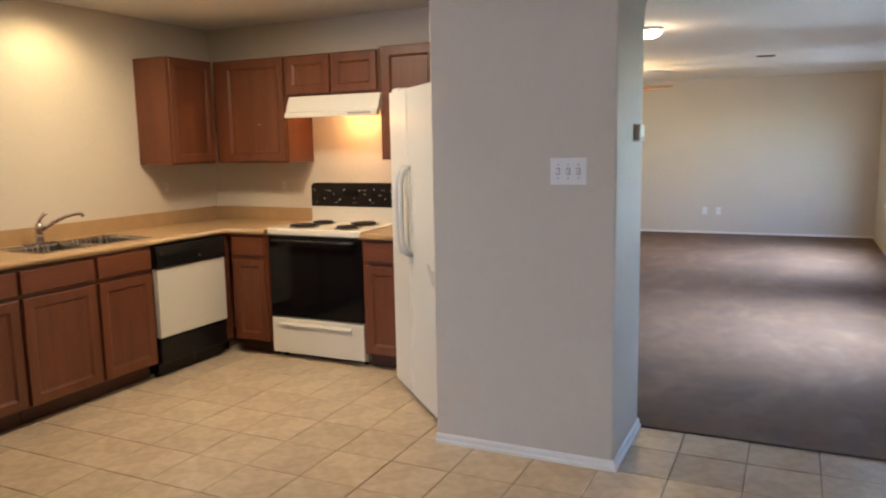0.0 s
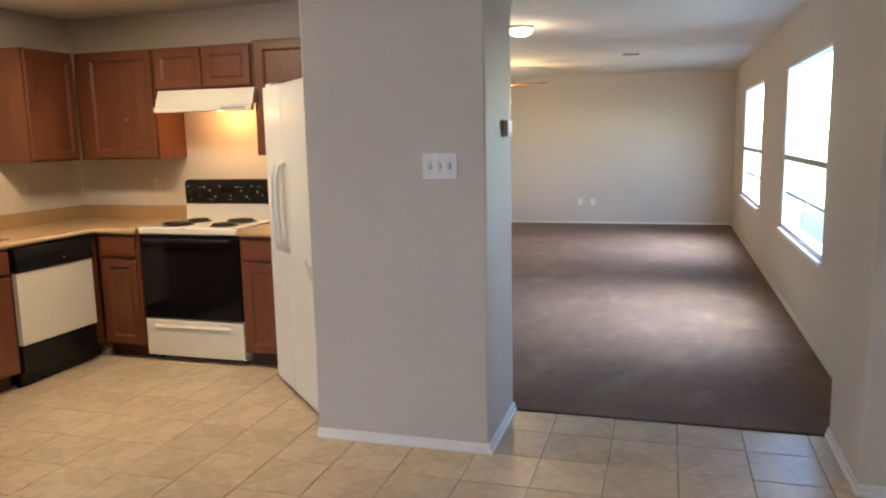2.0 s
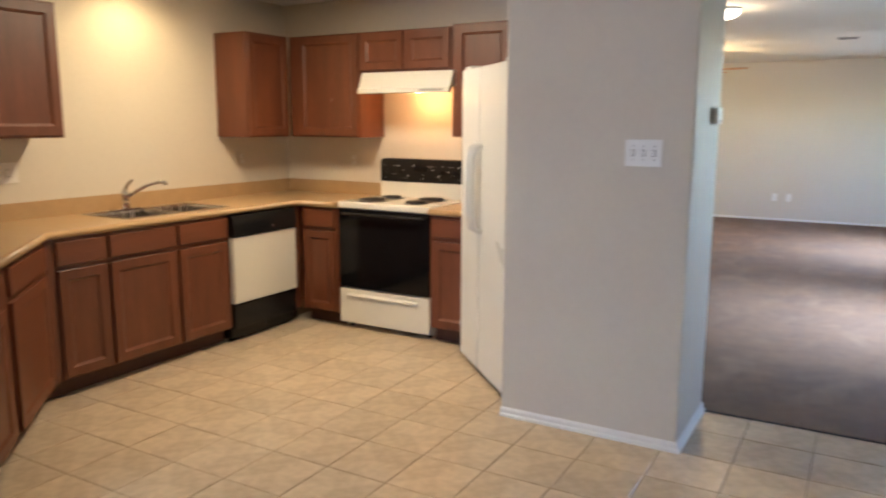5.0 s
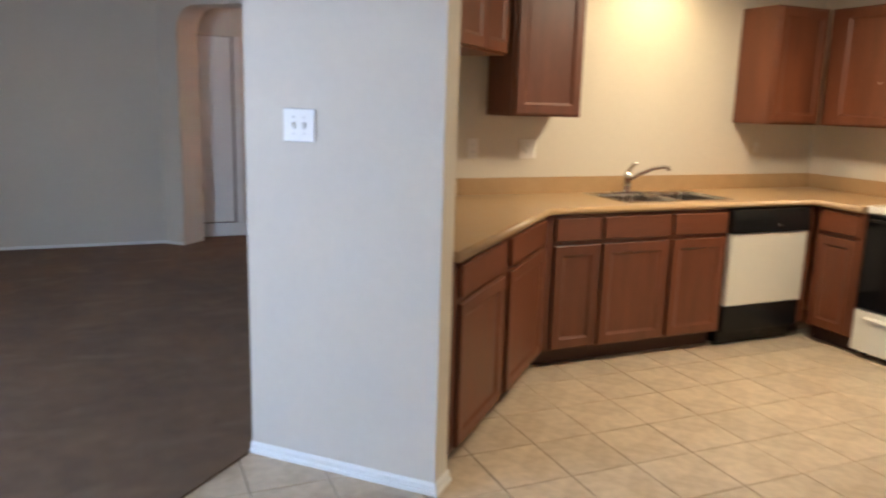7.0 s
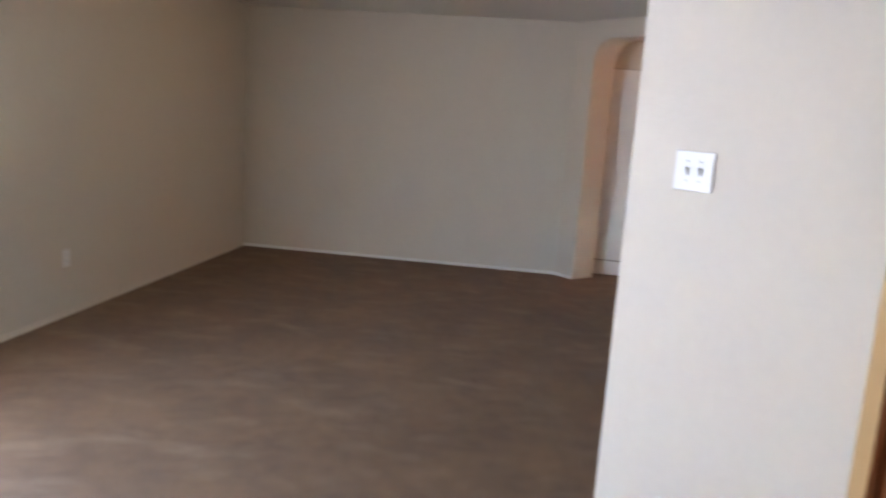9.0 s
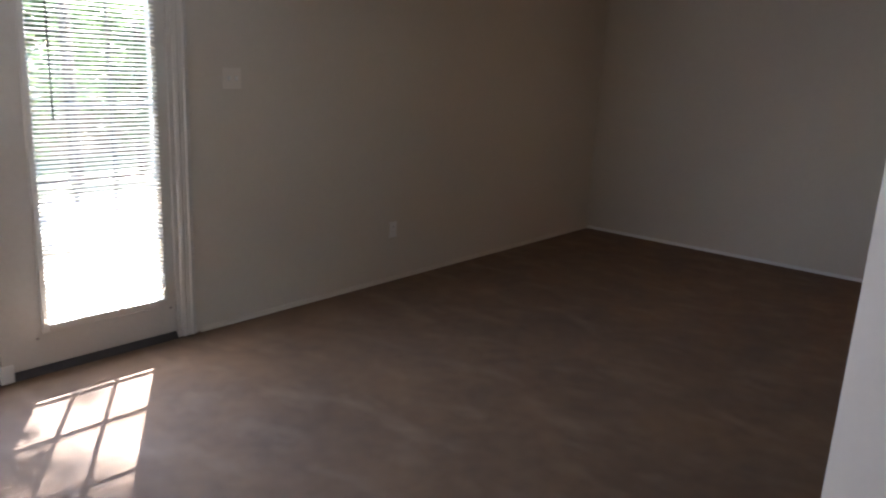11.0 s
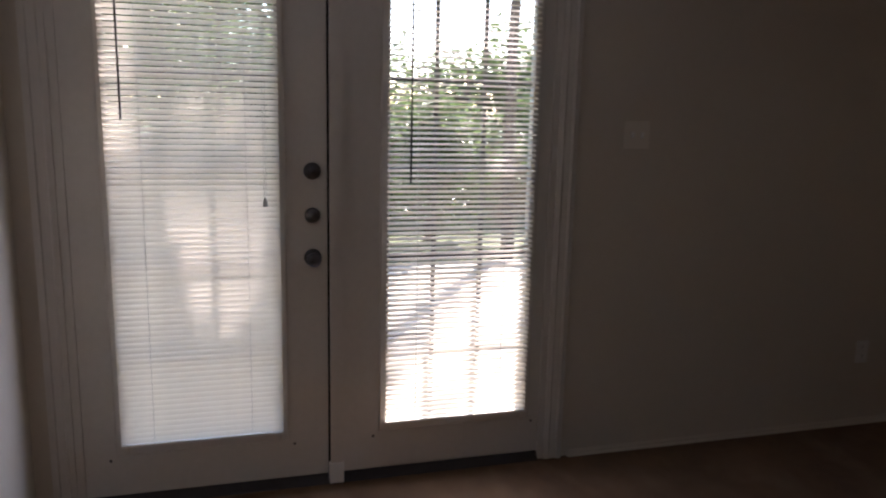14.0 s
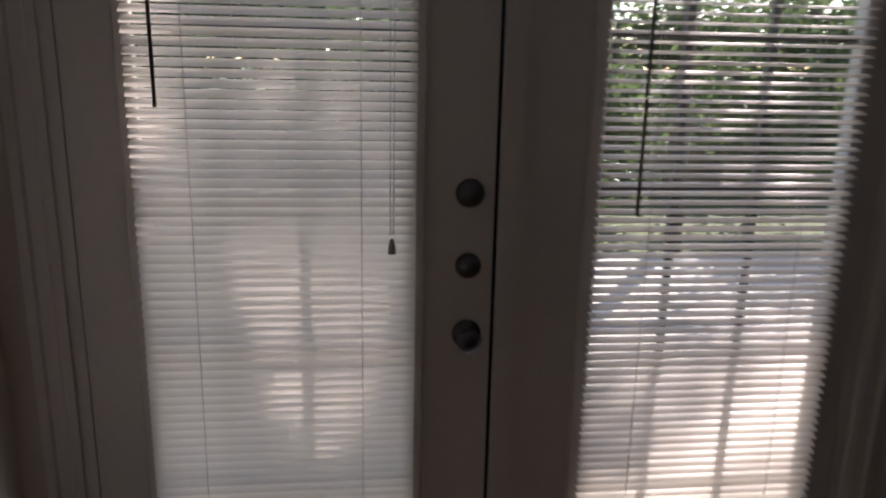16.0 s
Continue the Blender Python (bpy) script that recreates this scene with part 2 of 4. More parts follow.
def structure(name, bm, material, label, category="wall"):
    ob = part(name, bm, material, None)
    return tagged(ob, label, category, kind="structure")


def add_box(bm, x0, x1, y0, y1, z0, z1, bevel=0.0, segments=1):
    r = bmesh.ops.create_cube(bm, size=1.0)
    vs = r["verts"]
    for v in vs:
        v.co = Vector(((x0 + x1) / 2 + v.co.x * (x1 - x0), (y0 + y1) / 2 + v.co.y * (y1 - y0), (z0 + z1) / 2 + v.co.z * (z1 - z0)))
    if bevel:
        es = list({e for v in vs for e in v.link_edges})
        bmesh.ops.bevel(bm, geom=es, offset=bevel, segments=segments, affect="EDGES", profile=0.5)
    return bm


def box(x0, x1, y0, y1, z0, z1, bevel=0.0, segments=1):
    return add_box(bmesh.new(), x0, x1, y0, y1, z0, z1, bevel, segments)


def prism(points, z0, z1, bevel=0.0):
    """A flat outline raised from z0 to z1."""
    bm = bmesh.new()
    lo = [bm.verts.new((x, y, z0)) for x, y in points]
    hi = [bm.verts.new((x, y, z1)) for x, y in points]
    k = len(points)
    bm.faces.new(list(reversed(lo)))
    bm.faces.new(hi)
    for i in range(k):
        bm.faces.new((lo[i], lo[(i + 1) % k], hi[(i + 1) % k], hi[i]))
    bmesh.ops.recalc_face_normals(bm, faces=bm.faces)
    if bevel:
        bmesh.ops.bevel(bm, geom=list(bm.edges), offset=bevel, segments=1, affect="EDGES")
    return bm


def profile_x(points, x0, x1):
    """An outline in y and z, drawn out along x."""
    bm = prism(points, x0, x1)
    for v in bm.verts:
        v.co = Vector((v.co.z, v.co.x, v.co.y))
    bmesh.ops.recalc_face_normals(bm, faces=bm.faces)
    return bm


def profile_y(points, y0, y1):
    """An outline in x and z, drawn out along y."""
    bm = prism(points, y0, y1)
    for v in bm.verts:
        v.co = Vector((v.co.x, v.co.z, v.co.y))
    bmesh.ops.recalc_face_normals(bm, faces=bm.faces)
    return bm


def turned(profile, sides=24, cap=True):
    """A lathe-turned body from (radius, height) pairs."""
    bm = bmesh.new()
    rings = []
    for r, z in profile:
        rings.append([bm.verts.new((r * math.cos(2 * math.pi * i / sides), r * math.sin(2 * math.pi * i / sides), z)) for i in range(sides)])
    for a, b in zip(rings, rings[1:]):
        for i in range(sides):
            bm.faces.new((a[i], a[(i + 1) % sides], b[(i + 1) % sides], b[i]))
    if cap:
        bm.faces.new(list(reversed(rings[0])))
        bm.faces.new(rings[-1])
    return bm


def tube(points, radius, sides=10, bm=None):
    """A round bar along a line of points."""
    bm = bm or bmesh.new()
    pts = [Vector(p) for p in points]
    radii = radius if isinstance(radius, (list, tuple)) else [radius] * len(pts)
    rings, up = [], Vector((0.0123, 0.031, 1))
    for i, p in enumerate(pts):
        t = (pts[min(i + 1, len(pts) - 1)] - pts[max(i - 1, 0)]).normalized()
        a = t.cross(up)
        a = (a if a.length > 0.05 else t.cross(Vector((1, 0, 0)))).normalized()
        b = t.cross(a).normalized()
        rings.append([bm.verts.new(p + radii[i] * (math.cos(2 * math.pi * k / sides) * a + math.sin(2 * math.pi * k / sides) * b)) for k in range(sides)])
    for a, b in zip(rings, rings[1:]):
        for k in range(sides):
            bm.faces.new((a[k], a[(k + 1) % sides], b[(k + 1) % sides], b[k]))
    bm.faces.new(list(reversed(rings[0])))
    bm.faces.new(rings[-1])
    bmesh.ops.recalc_face_normals(bm, faces=bm.faces)
    return bm


def moved(bm, m):
    bmesh.ops.transform(bm, matrix=m, verts=bm.verts)
    return bm


def wall_run(a, b, thick, z0=0.0, z1=H, openings=()):
    """A wall whose room face runs from a to b, its body to the left of that line; openings as (s0, s1, z0, z1) along it."""
    a, b = Vector(a), Vector(b)
    L = (b - a).length
    ux = (b - a) / L
    m = Matrix(((ux.x, -ux.y, 0, a.x), (ux.y, ux.x, 0, a.y), (0, 0, 1, 0), (0, 0, 0, 1)))
    cuts = sorted({0.0, L, *(s for o in openings for s in o[:2])})
    bm = bmesh.new()
    for s0, s1 in zip(cuts, cuts[1:]):
        hole = next((o for o in openings if o[0] <= s0 + 1e-6 and o[1] >= s1 - 1e-6), None)
        for q0, q1 in ([(z0, hole[2]), (hole[3], z1)] if hole else [(z0, z1)]):
            if q1 - q0 > 1e-4:
                add_box(bm, s0, s1, 0, thick, q0, q1)
    bmesh.ops.remove_doubles(bm, verts=bm.verts, dist=1e-5)
    # inner faces between butted boxes go
    seen = {}
    for f in bm.faces:
        seen.setdefault(tuple(sorted(v.index for v in f.verts)), []).append(f)
    bm.verts.index_update()
    seen = {}
    for f in bm.faces:
        seen.setdefault(tuple(sorted(v.index for v in f.verts)), []).append(f)
    bmesh.ops.delete(bm, geom=[f for fs in seen.values() if len(fs) > 1 for f in fs], context="FACES")
    return moved(bm, m)


def baseboard(points, height=0.046, depth=0.013, name="baseboard", paint=None):
    """White moulded skirting along a line of floor points, standing to the right of the line."""
    bm = bmesh.new()
    pts = [Vector(p) for p in points]
    foot = depth + 0.006
    prof = [(0, 0), (foot, 0), (foot, 0.010), (depth + 0.002, 0.016), (depth - 0.003, 0.017), (depth - 0.003, height * 0.78), (depth * 0.45, height * 0.93), (depth * 0.3, height), (0, height)]
    rows = []
    for i, p in enumerate(pts):
        d0 = (pts[i] - pts[i - 1]).normalized() if i else (pts[1] - pts[0]).normalized()
        d1 = (pts[i + 1] - pts[i]).normalized() if i < len(pts) - 1 else d0
        n0, n1 = Vector((d0.y, -d0.x)), Vector((d1.y, -d1.x))
        n = (n0 + n1).normalized()
        n = n / max(0.3, n.dot(n0))
        rows.append([bm.verts.new((p.x + n.x * o, p.y + n.y * o, z)) for o, z in prof])
    for a, b in zip(rows, rows[1:]):
        for k in range(len(prof)):
            bm.faces.new((a[k], a[(k + 1) % len(prof)], b[(k + 1) % len(prof)], b[k]))
    bm.faces.new(rows[0])
    bm.faces.new(rows[-1])
    bmesh.ops.recalc_face_normals(bm, faces=bm.faces)
    return structure(name, bm, paint or M_TRIM, "white painted baseboard along the foot of the wall", "baseboard")

# ================= large structure =================
WALLTXT = "matte beige painted drywall "
structure("wall_sink", wall_run((KX, 1.587), (KX, KY + 0.12), 0.12), M_WALL, WALLTXT + "behind the kitchen sink")
structure("wall_stove", wall_run((KX, KY), (-1.69, KY), 0.12), M_WALL, WALLTXT + "behind the kitchen range")
structure("wall_fridge", wall_run((-1.69, KY), (-0.75, 3.486), 0.12), M_WALL, WALLTXT + "behind the refrigerator")
structure("wall_pier", prism([(-1.505, 2.904), (-0.63, 2.904), (-0.63, Y_ARCH), (-0.75, Y_ARCH), (-0.75, 3.022), (-1.505, 3.022)], 0, H, 0.006),
          M_WALL, WALLTXT + "pier with switches beside the arch")
structure("wall_arch_stub", box(0.922, XE - 0.003, 2.870, Y_ARCH, 0, H), M_WALL, WALLTXT + "stub at the arch")


def arch_outline(x0, x1, spring, top, corner, left, right):
    pts = [(left, 0), (x0, 0), (x0, spring)] if left < x0 else [(x0, H), (x0, spring)]
    n = 9
    for i in range(1, n + 1):
        a = math.pi / 2 * i / n
        pts.append((x0 + corner * (1 - math.cos(a)), spring + (top - spring) * math.sin(a)))
    for i in range(n, -1, -1):
        a = math.pi / 2 * i / n
        pts.append((x1 - corner * (1 - math.cos(a)), spring + (top - spring) * math.sin(a)))
    pts += [(x1, 0), (right, 0), (right, H), (left, H)] if right > x1 else [(x1, H)]
    return pts


structure("wall_arch_living", profile_y(arch_outline(-0.63, 0.922, 2.05, 2.34, 0.3, -0.63, 0.922), 2.906, Y_ARCH - 0.002), M_WALL,
          WALLTXT + "arched opening towards the living room")
structure("wall_east", wall_run((XE, YN + 0.15), (XE, YS - 0.15), 0.15,
          openings=[(YN + 0.15 - 10.60, YN + 0.15 - 8.57, 0.605, 2.02), (YN + 0.15 - 6.88, YN + 0.15 - 4.98, 0.605, 2.02)]), M_WALL,
          WALLTXT + "with two tall windows")
structure("wall_north", wall_run((-4.6, YN), (XE, YN), 0.15), M_WALL, WALLTXT + "at the end of the living room")
structure("wall_living_west", wall_run((-4.6, KY + 0.12), (-4.6, YN + 0.15), 0.12), M_WALL, WALLTXT + "closing the living room")
structure("wall_living_south", wall_run((-4.15, KY + 0.24), (-4.72, KY + 0.24), 0.12), M_WALL, WALLTXT + "return")
structure("wall_south", wall_run((XE + 0.15, YS), (XW - 0.15, YS), 0.15,
          openings=[(XE + 0.15 - (XM + 0.945), XE + 0.15 - (XM - 0.945), 0.0, 2.075)]), M_WALL, WALLTXT + "with the glazed double doors")
structure("wall_partition", box(-1.268, -1.15, YS + 0.001, -2.45, 0, H), M_WALL, WALLTXT + "short partition beside the doors")
structure("wall_west", wall_run((XW, YS - 0.15), (XW, 0.128), 0.15), M_WALL, WALLTXT + "at the end of the family room")
structure("wall_arch_hall", moved(profile_y(arch_outline(0.24, 1.25, 2.01, 2.24, 0.2, 0.0, 1.66), 0, 0.285),
          Matrix.Translation((XW, 0.128, 0)) @ Matrix.Rotation(radians(45), 4, "Z")), M_WALL, WALLTXT + "with a rounded arch to the hall")
structure("wall_family_north", wall_run((-6.706, 1.302), (-4.14, 1.302), 0.12), M_WALL, WALLTXT + "of the family room")
structure("wall_counter", prism([(-3.155, 0.237), (-2.573, 0.819), (-2.658, 0.904), (-3.091, 0.471), (-4.206, 1.586), (-4.327, 1.586), (-4.327, 1.409)], 0, H),
          M_WALL, WALLTXT + "diagonal wall ending in a pier with switches")
structure("wall_hall_return", box(-8.257, -8.031, 0.04, 0.127, 0, H), M_WALL, WALLTXT + "closing the corner of the hall")
structure("wall_hall_west", wall_run((-8.137, 0.128), (-8.137, 2.8), 0.12), M_WALL, WALLTXT + "of the hall")
structure("wall_hall_north", wall_run((-8.137, 2.7), (-4.33, 2.7), 0.12), M_WALL, WALLTXT + "of the hall")
structure("ceiling", box(-9.5, XE + 0.2, YS - 0.2, YN + 0.2, H, H + 0.12), M_CEIL, "off-white textured drywall ceiling", "ceiling")
structure("carpet_family", prism([(-9.4, YS - 0.02), (0.16, YS - 0.02), (-3.15, 0.230), (-4.327, 1.407), (-4.327, 2.75), (-9.4, 2.75)], -0.1, 0.008), M_CARPET,
          "worn brown cut-pile carpet with vacuum marks", "carpet")
structure("carpet_living", prism([(-0.66, Y_ARCH), (1.15, Y_ARCH), (1.15, YN + 0.05), (-4.65, YN + 0.05), (-4.65, 4.55), (-1.65, 4.55)], -0.1, 0.008), M_CARPET,
          "brown cut-pile carpet running through the living room", "carpet")
# dark strip added for the shadow line along the carpet's front edge
structure("trim", prism([(-0.628, Y_ARCH - 0.010), (0.920, Y_ARCH - 0.010), (0.920, Y_ARCH - 0.001), (-0.628, Y_ARCH - 0.001)], -0.003, 0.006), M_THRESH,
          "dark strip standing for the shadow line where carpet meets tile", "trim")
floor = structure("floor", box(-4.35, XE + 0.05, YS - 0.02, KY + 0.05, -0.12, -0.004), M_GROUT, "beige ceramic tile floor with dark grout", "floor")

baseboard([(-1.505, 2.902), (-0.628, 2.902), (-0.628, Y_ARCH)])
baseboard([(-3.157, 0.235), (-2.571, 0.817), (-2.656, 0.906)])
baseboard([(0.920, Y_ARCH), (0.920, 2.868), (XE, 2.868)])
baseboard([(XE, 2.855), (XE, YS)])
baseboard([(-4.6, YN), (XE, YN)], 0.04)
baseboard([(XE, YN - 0.014), (XE, Y_ARCH)], 0.04, paint=M_WALL)
baseboard([(XW, YS + 0.014), (XW, 0.128), (XW + 0.17, 0.298)], 0.035)
baseboard([(XM - 1.06, YS), (XW, YS)], 0.035, paint=M_WALL)
baseboard([(-8.137, 1.06), (-8.137, 2.7)])


# ---- living-room windows ----
def window(name, y0, y1, z0=0.605, z1=2.02):
    w = tagged(new(name), "white single-hung window with a muntin grid and a white sill", "window", "living-room windows", "structure")
    w.matrix_basis = pose(XE, y0, z0)
    L, h, mid = y1 - y0, z1 - z0, 0.63
    bm = bmesh.new()
    for a in ((0.004, 0.05, 0, 0.035, 0, h), (0.004, 0.05, L - 0.035, L, 0, h), (0.004, 0.05, 0.035, L - 0.035, 0, 0.045), (0.004, 0.05, 0.035, L - 0.035, h - 0.03, h)):
        add_box(bm, *a, bevel=0.004)
    part("window_frame", bm, M_TRIM, w)
    part("meeting_rail", box(0.002, 0.045, 0.036, L - 0.036, mid - 0.022, mid + 0.022, 0.004), M_GREYP, w, "dark grey meeting rail")
    for a, b in ((0.045, mid - 0.022), (mid + 0.022, h - 0.03)):
        pn = part("pane", box(0.022, 0.026, 0.035, L - 0.035, a, b), M_GLASS, w)
        pn.visible_shadow = False
    for y in (L / 2,):
        part("muntin", box(0.027, 0.034, y - 0.011, y + 0.011, 0.046, mid - 0.023), M_MUNTIN, w)
    part("muntin", box(0.0275, 0.0335, 0.036, L - 0.036, 0.31, 0.332), M_MUNTIN, w)
    part("window_sill", box(-0.03, 0.003, -0.045, L + 0.045, -0.028, 0.004, 0.006, 2), M_TRIM, w)
    return w


window("window_1", 4.98, 6.88)
window("window_2", 8.57, 10.60)

# ---- glazed double doors ----
YD = YS - 0.048                # outer face of the leaves; they are 44 mm thick


def leaf(name, x0, x1, p0, p1, label):
    zt, zb, pt = 2.05, 0.048, 1.99
    d = tagged(new(name), label, "door", "french doors", "structure")
    d.matrix_basis = pose((x0 + x1) / 2, YD, 0)
    cx = (x0 + x1) / 2
    a, b, c, e = x0 - cx, x1 - cx, p0 - cx, p1 - cx
    bm = bmesh.new()
    for q in ((a, c, 0, 0.044, zb, zt), (e, b, 0, 0.044, zb, zt), (c, e, 0, 0.044, zb, 0.24), (c, e, 0, 0.044, pt, zt)):
        add_box(bm, *q)
    bmesh.ops.remove_doubles(bm, verts=bm.verts, dist=1e-5)
    part("slab", bm, M_DOOR, d)
    bm = bmesh.new()
    for q in ((c - 0.028, c + 0.008, 0.044, 0.056, 0.212, pt + 0.028), (e - 0.008, e + 0.028, 0.044, 0.056, 0.212, pt + 0.028),
              (c + 0.008, e - 0.008, 0.044, 0.056, 0.212, 0.248), (c + 0.008, e - 0.008, 0.044, 0.056, pt - 0.008, pt + 0.028)):
        add_box(bm, *q, bevel=0.004)
    part("glazing_bead", bm, M_DOOR, d)
    pn = part("pane", box(c, e, 0.018, 0.024, 0.24, pt), M_GLASS, d)
    pn.visible_shadow = False
    for i in (1, 2):
        x = c + (e - c) * i / 3
        part("muntin", box(x - 0.008, x + 0.008, 0.004, 0.0175, 0.24, pt), M_BACKLIT, d)
    for i in (1, 2, 3, 4):
        z = 0.24 + (pt - 0.24) * i / 5
        part("muntin", box(c, e, 0.005, 0.017, z - 0.008, z + 0.008), M_BACKLIT, d)
    for q in ((c - 0.05, 0.19), (e + 0.05, 0.19)):
        part("screw_plug", moved(turned([(0.006, 0), (0.005, 0.003)], 10), Matrix.Translation((q[0], 0.044, q[1])) @ Matrix.Rotation(radians(-90), 4, "X")), M_SCREW, d)
    return d


door_a = leaf("door_1", XM + 0.002, XM + DW, XM + 0.190, XM + 0.775, "off-white painted glazed door leaf, closed, with deadbolts and knob")
door_b = leaf("door_2", XM - DW, XM - 0.002, XM - 0.833, XM - 0.230, "off-white painted glazed door leaf, closed, with an astragal strip")


def out_of_door(bm, x, z):
    return moved(bm, Matrix.Translation((x - (XM + 0.002 + XM + DW) / 2, 0.044, z)) @ Matrix.Rotation(radians(-90), 4, "X"))


for z, r in ((1.287, 0.033), (1.118, 0.030)):
    smooth(part("deadbolt", out_of_door(turned([(r, 0), (r, 0.006), (r * 0.86, 0.014), (r * 0.8, 0.016), (0.012, 0.017), (0.011, 0.03), (0.004, 0.031)], 24), XM + 0.061, z), M_KNOB, door_a, "tarnished round deadbolt"))
smooth(part("door_knob", out_of_door(turned([(0.034, 0), (0.034, 0.005), (0.016, 0.009), (0.012, 0.03), (0.02, 0.036), (0.0275, 0.046), (0.0285, 0.056), (0.024, 0.064), (0.009, 0.068)], 24), XM + 0.061, 0.953), M_KNOB, door_a, "tarnished round knob"))
bm = profile_x([(0.044, 0.048), (0.062, 0.048), (0.066, 0.052), (0.066, 2.04), (0.044, 2.04)], 0.0, 0.048)
part("astragal", moved(bm, Matrix.Translation((DW / 2 - 0.05, 0, 0))), M_DOOR, door_b)
# black strip added to draw the shaded gap between the two leaves
part("gap_strip", box(DW / 2 - 0.003, DW / 2 + 0.006, 0.044, 0.0475, 0.05, 2.04), M_BLACK, door_b, "black strip standing for the dark gap between the leaves")
part("astragal_foot", box(DW / 2 - 0.055, DW / 2 + 0.005, 0.044, 0.07, 0.009, 0.10, 0.004), M_TRIM, door_b, "lighter bare foot of the strip")

for nm, x0, x1 in (("trim", XM + 0.945, XM + 1.025), ("trim", XM - 1.025, XM - 0.945)):
    s = 1 if x0 > XM else -1
    inner, outer = (x0, x1) if s > 0 else (x1, x0)
    prof = [(inner, YS - 0.01), (inner, YS + 0.012), (inner + s * 0.018, YS + 0.018), (inner + s * 0.026, YS + 0.011), (inner + s * 0.052, YS + 0.013),
            (inner + s * 0.058, YS + 0.021), (outer, YS + 0.017), (outer, YS - 0.0)]
    structure("trim", prism(prof, 0.009, 2.155), M_DOOR, "moulded painted door casing", "trim")
structure("trim", profile_x([(YS, 2.075), (YS + 0.012, 2.075), (YS + 0.019, 2.093), (YS + 0.012, 2.103), (YS + 0.021, 2.135), (YS + 0.017, 2.154), (YS, 2.154)], XM - 0.944, XM + 0.944),
          M_DOOR, "moulded painted door casing head", "trim")
bm = box(XM + 0.917, XM + 0.945, YS - 0.14, YS + 0.001, 0.0, 2.075)
add_box(bm, XM - 0.945, XM - 0.917, YS - 0.14, YS + 0.001, 0.0, 2.075)
add_box(bm, XM - 0.917, XM + 0.917, YS - 0.14, YS + 0.001, 2.052, 2.075)
structure("door_frame", bm, M_DOOR, "painted wooden frame of the double doors", "door frame")
structure("threshold", profile_x([(YS - 0.15, 0.0), (YS + 0.03, 0.0), (YS + 0.012, 0.012), (YS - 0.012, 0.044), (YS - 0.15, 0.044)], XM - 0.916, XM + 0.916), M_THRESH,
          "dark metal threshold under the double doors", "threshold")


# ---- mini blinds on the doors ----
def blind(x0, x1, tilt, label, wand_x, wand_z, cord=None):
    z0, z1, pitch = 0.262, 1.985, 0.0207
    b = thing("mini_blind", pose((x0 + x1) / 2, YS + 0.022, z0), label, "blind", "door blinds")
    w = x1 - x0
    part("headrail", box(-w / 2, w / 2, -0.013, 0.013, z1 - z0, z1 - z0 + 0.028, 0.002), M_PLATE, b)
    part("bottom_rail", box(-w / 2, w / 2, -0.012, 0.012, -0.012, 0.0, 0.004, 2), M_PLATE, b)
    # one curved slat, shared by all
    bm = bmesh.new()
    rows = []
    ca, sa = math.cos(radians(tilt)), math.sin(radians(tilt))
    for i in range(5):
        u = (i / 4 - 0.5) * 0.0254
        arch = 0.0020 * (1 - (2 * u / 0.0254) ** 2)
        y, z = u * ca - arch * -sa, -u * sa + arch * ca
        rows.append([bm.verts.new((x, y, z)) for x in (-w / 2, w / 2)])
    for p, q in zip(rows, rows[1:]):
        bm.faces.new((p[0], p[1], q[1], q[0]))
    n = int((z1 - z0 - 0.012) / pitch)
    first = None
    rnd = random.Random(int(tilt * 10))
    for i in range(n):
        if first is None:
            first = smooth(part("slat", bm, M_SLAT, b))
            s = first
        else:
            s = new("slat", first.data)
            s.parent = b
        s.matrix_basis = pose(0, rnd.uniform(-0.0006, 0.0006), 0.014 + i * pitch, rnd.uniform(-1.6, 1.6), rnd.uniform(-0.07, 0.07), 0)
    for x in (-w * 0.3, w * 0.3):
        for y in (-0.0135, 0.0135):
            part("ladder_cord", tube([(x, y, 0), (x, y, z1 - z0)], 0.0008, 5), M_PLATE, b)
    x = wand_x - (x0 + x1) / 2
    part("wand", tube([(x, 0.026, z1 - z0 + 0.01), (x, 0.022, wand_z - z0)], 0.0042, 6), M_BAMBOO, b, "dark tilt wand")
    if cord:
        x = cord[0] - (x0 + x1) / 2
        for dx in (-0.005, 0.005):
            part("pull_cord", tube([(x + dx, 0.02, z1 - z0), (x + dx * 0.7, 0.02, cord[1] - z0 + 0.02)], 0.0009, 5), M_PLATE, b)
        part("cord_tassel", moved(turned([(0.009, -0.02), (0.0075, 0.0), (0.003, 0.014)], 10), Matrix.Translation((x, 0.022, cord[1] - z0))), M_GREYP, b, "small grey cord tassel")
    return b


blind(XM + 0.184, XM + 0.781, 44, "white mini blind with closed slats on the door leaf", XM + 0.719, 1.470, (XM + 0.238, 1.179))
blind(XM - 0.838, XM - 0.225, 20, "white mini blind with open slats on the door leaf", XM - 0.313, 1.243)


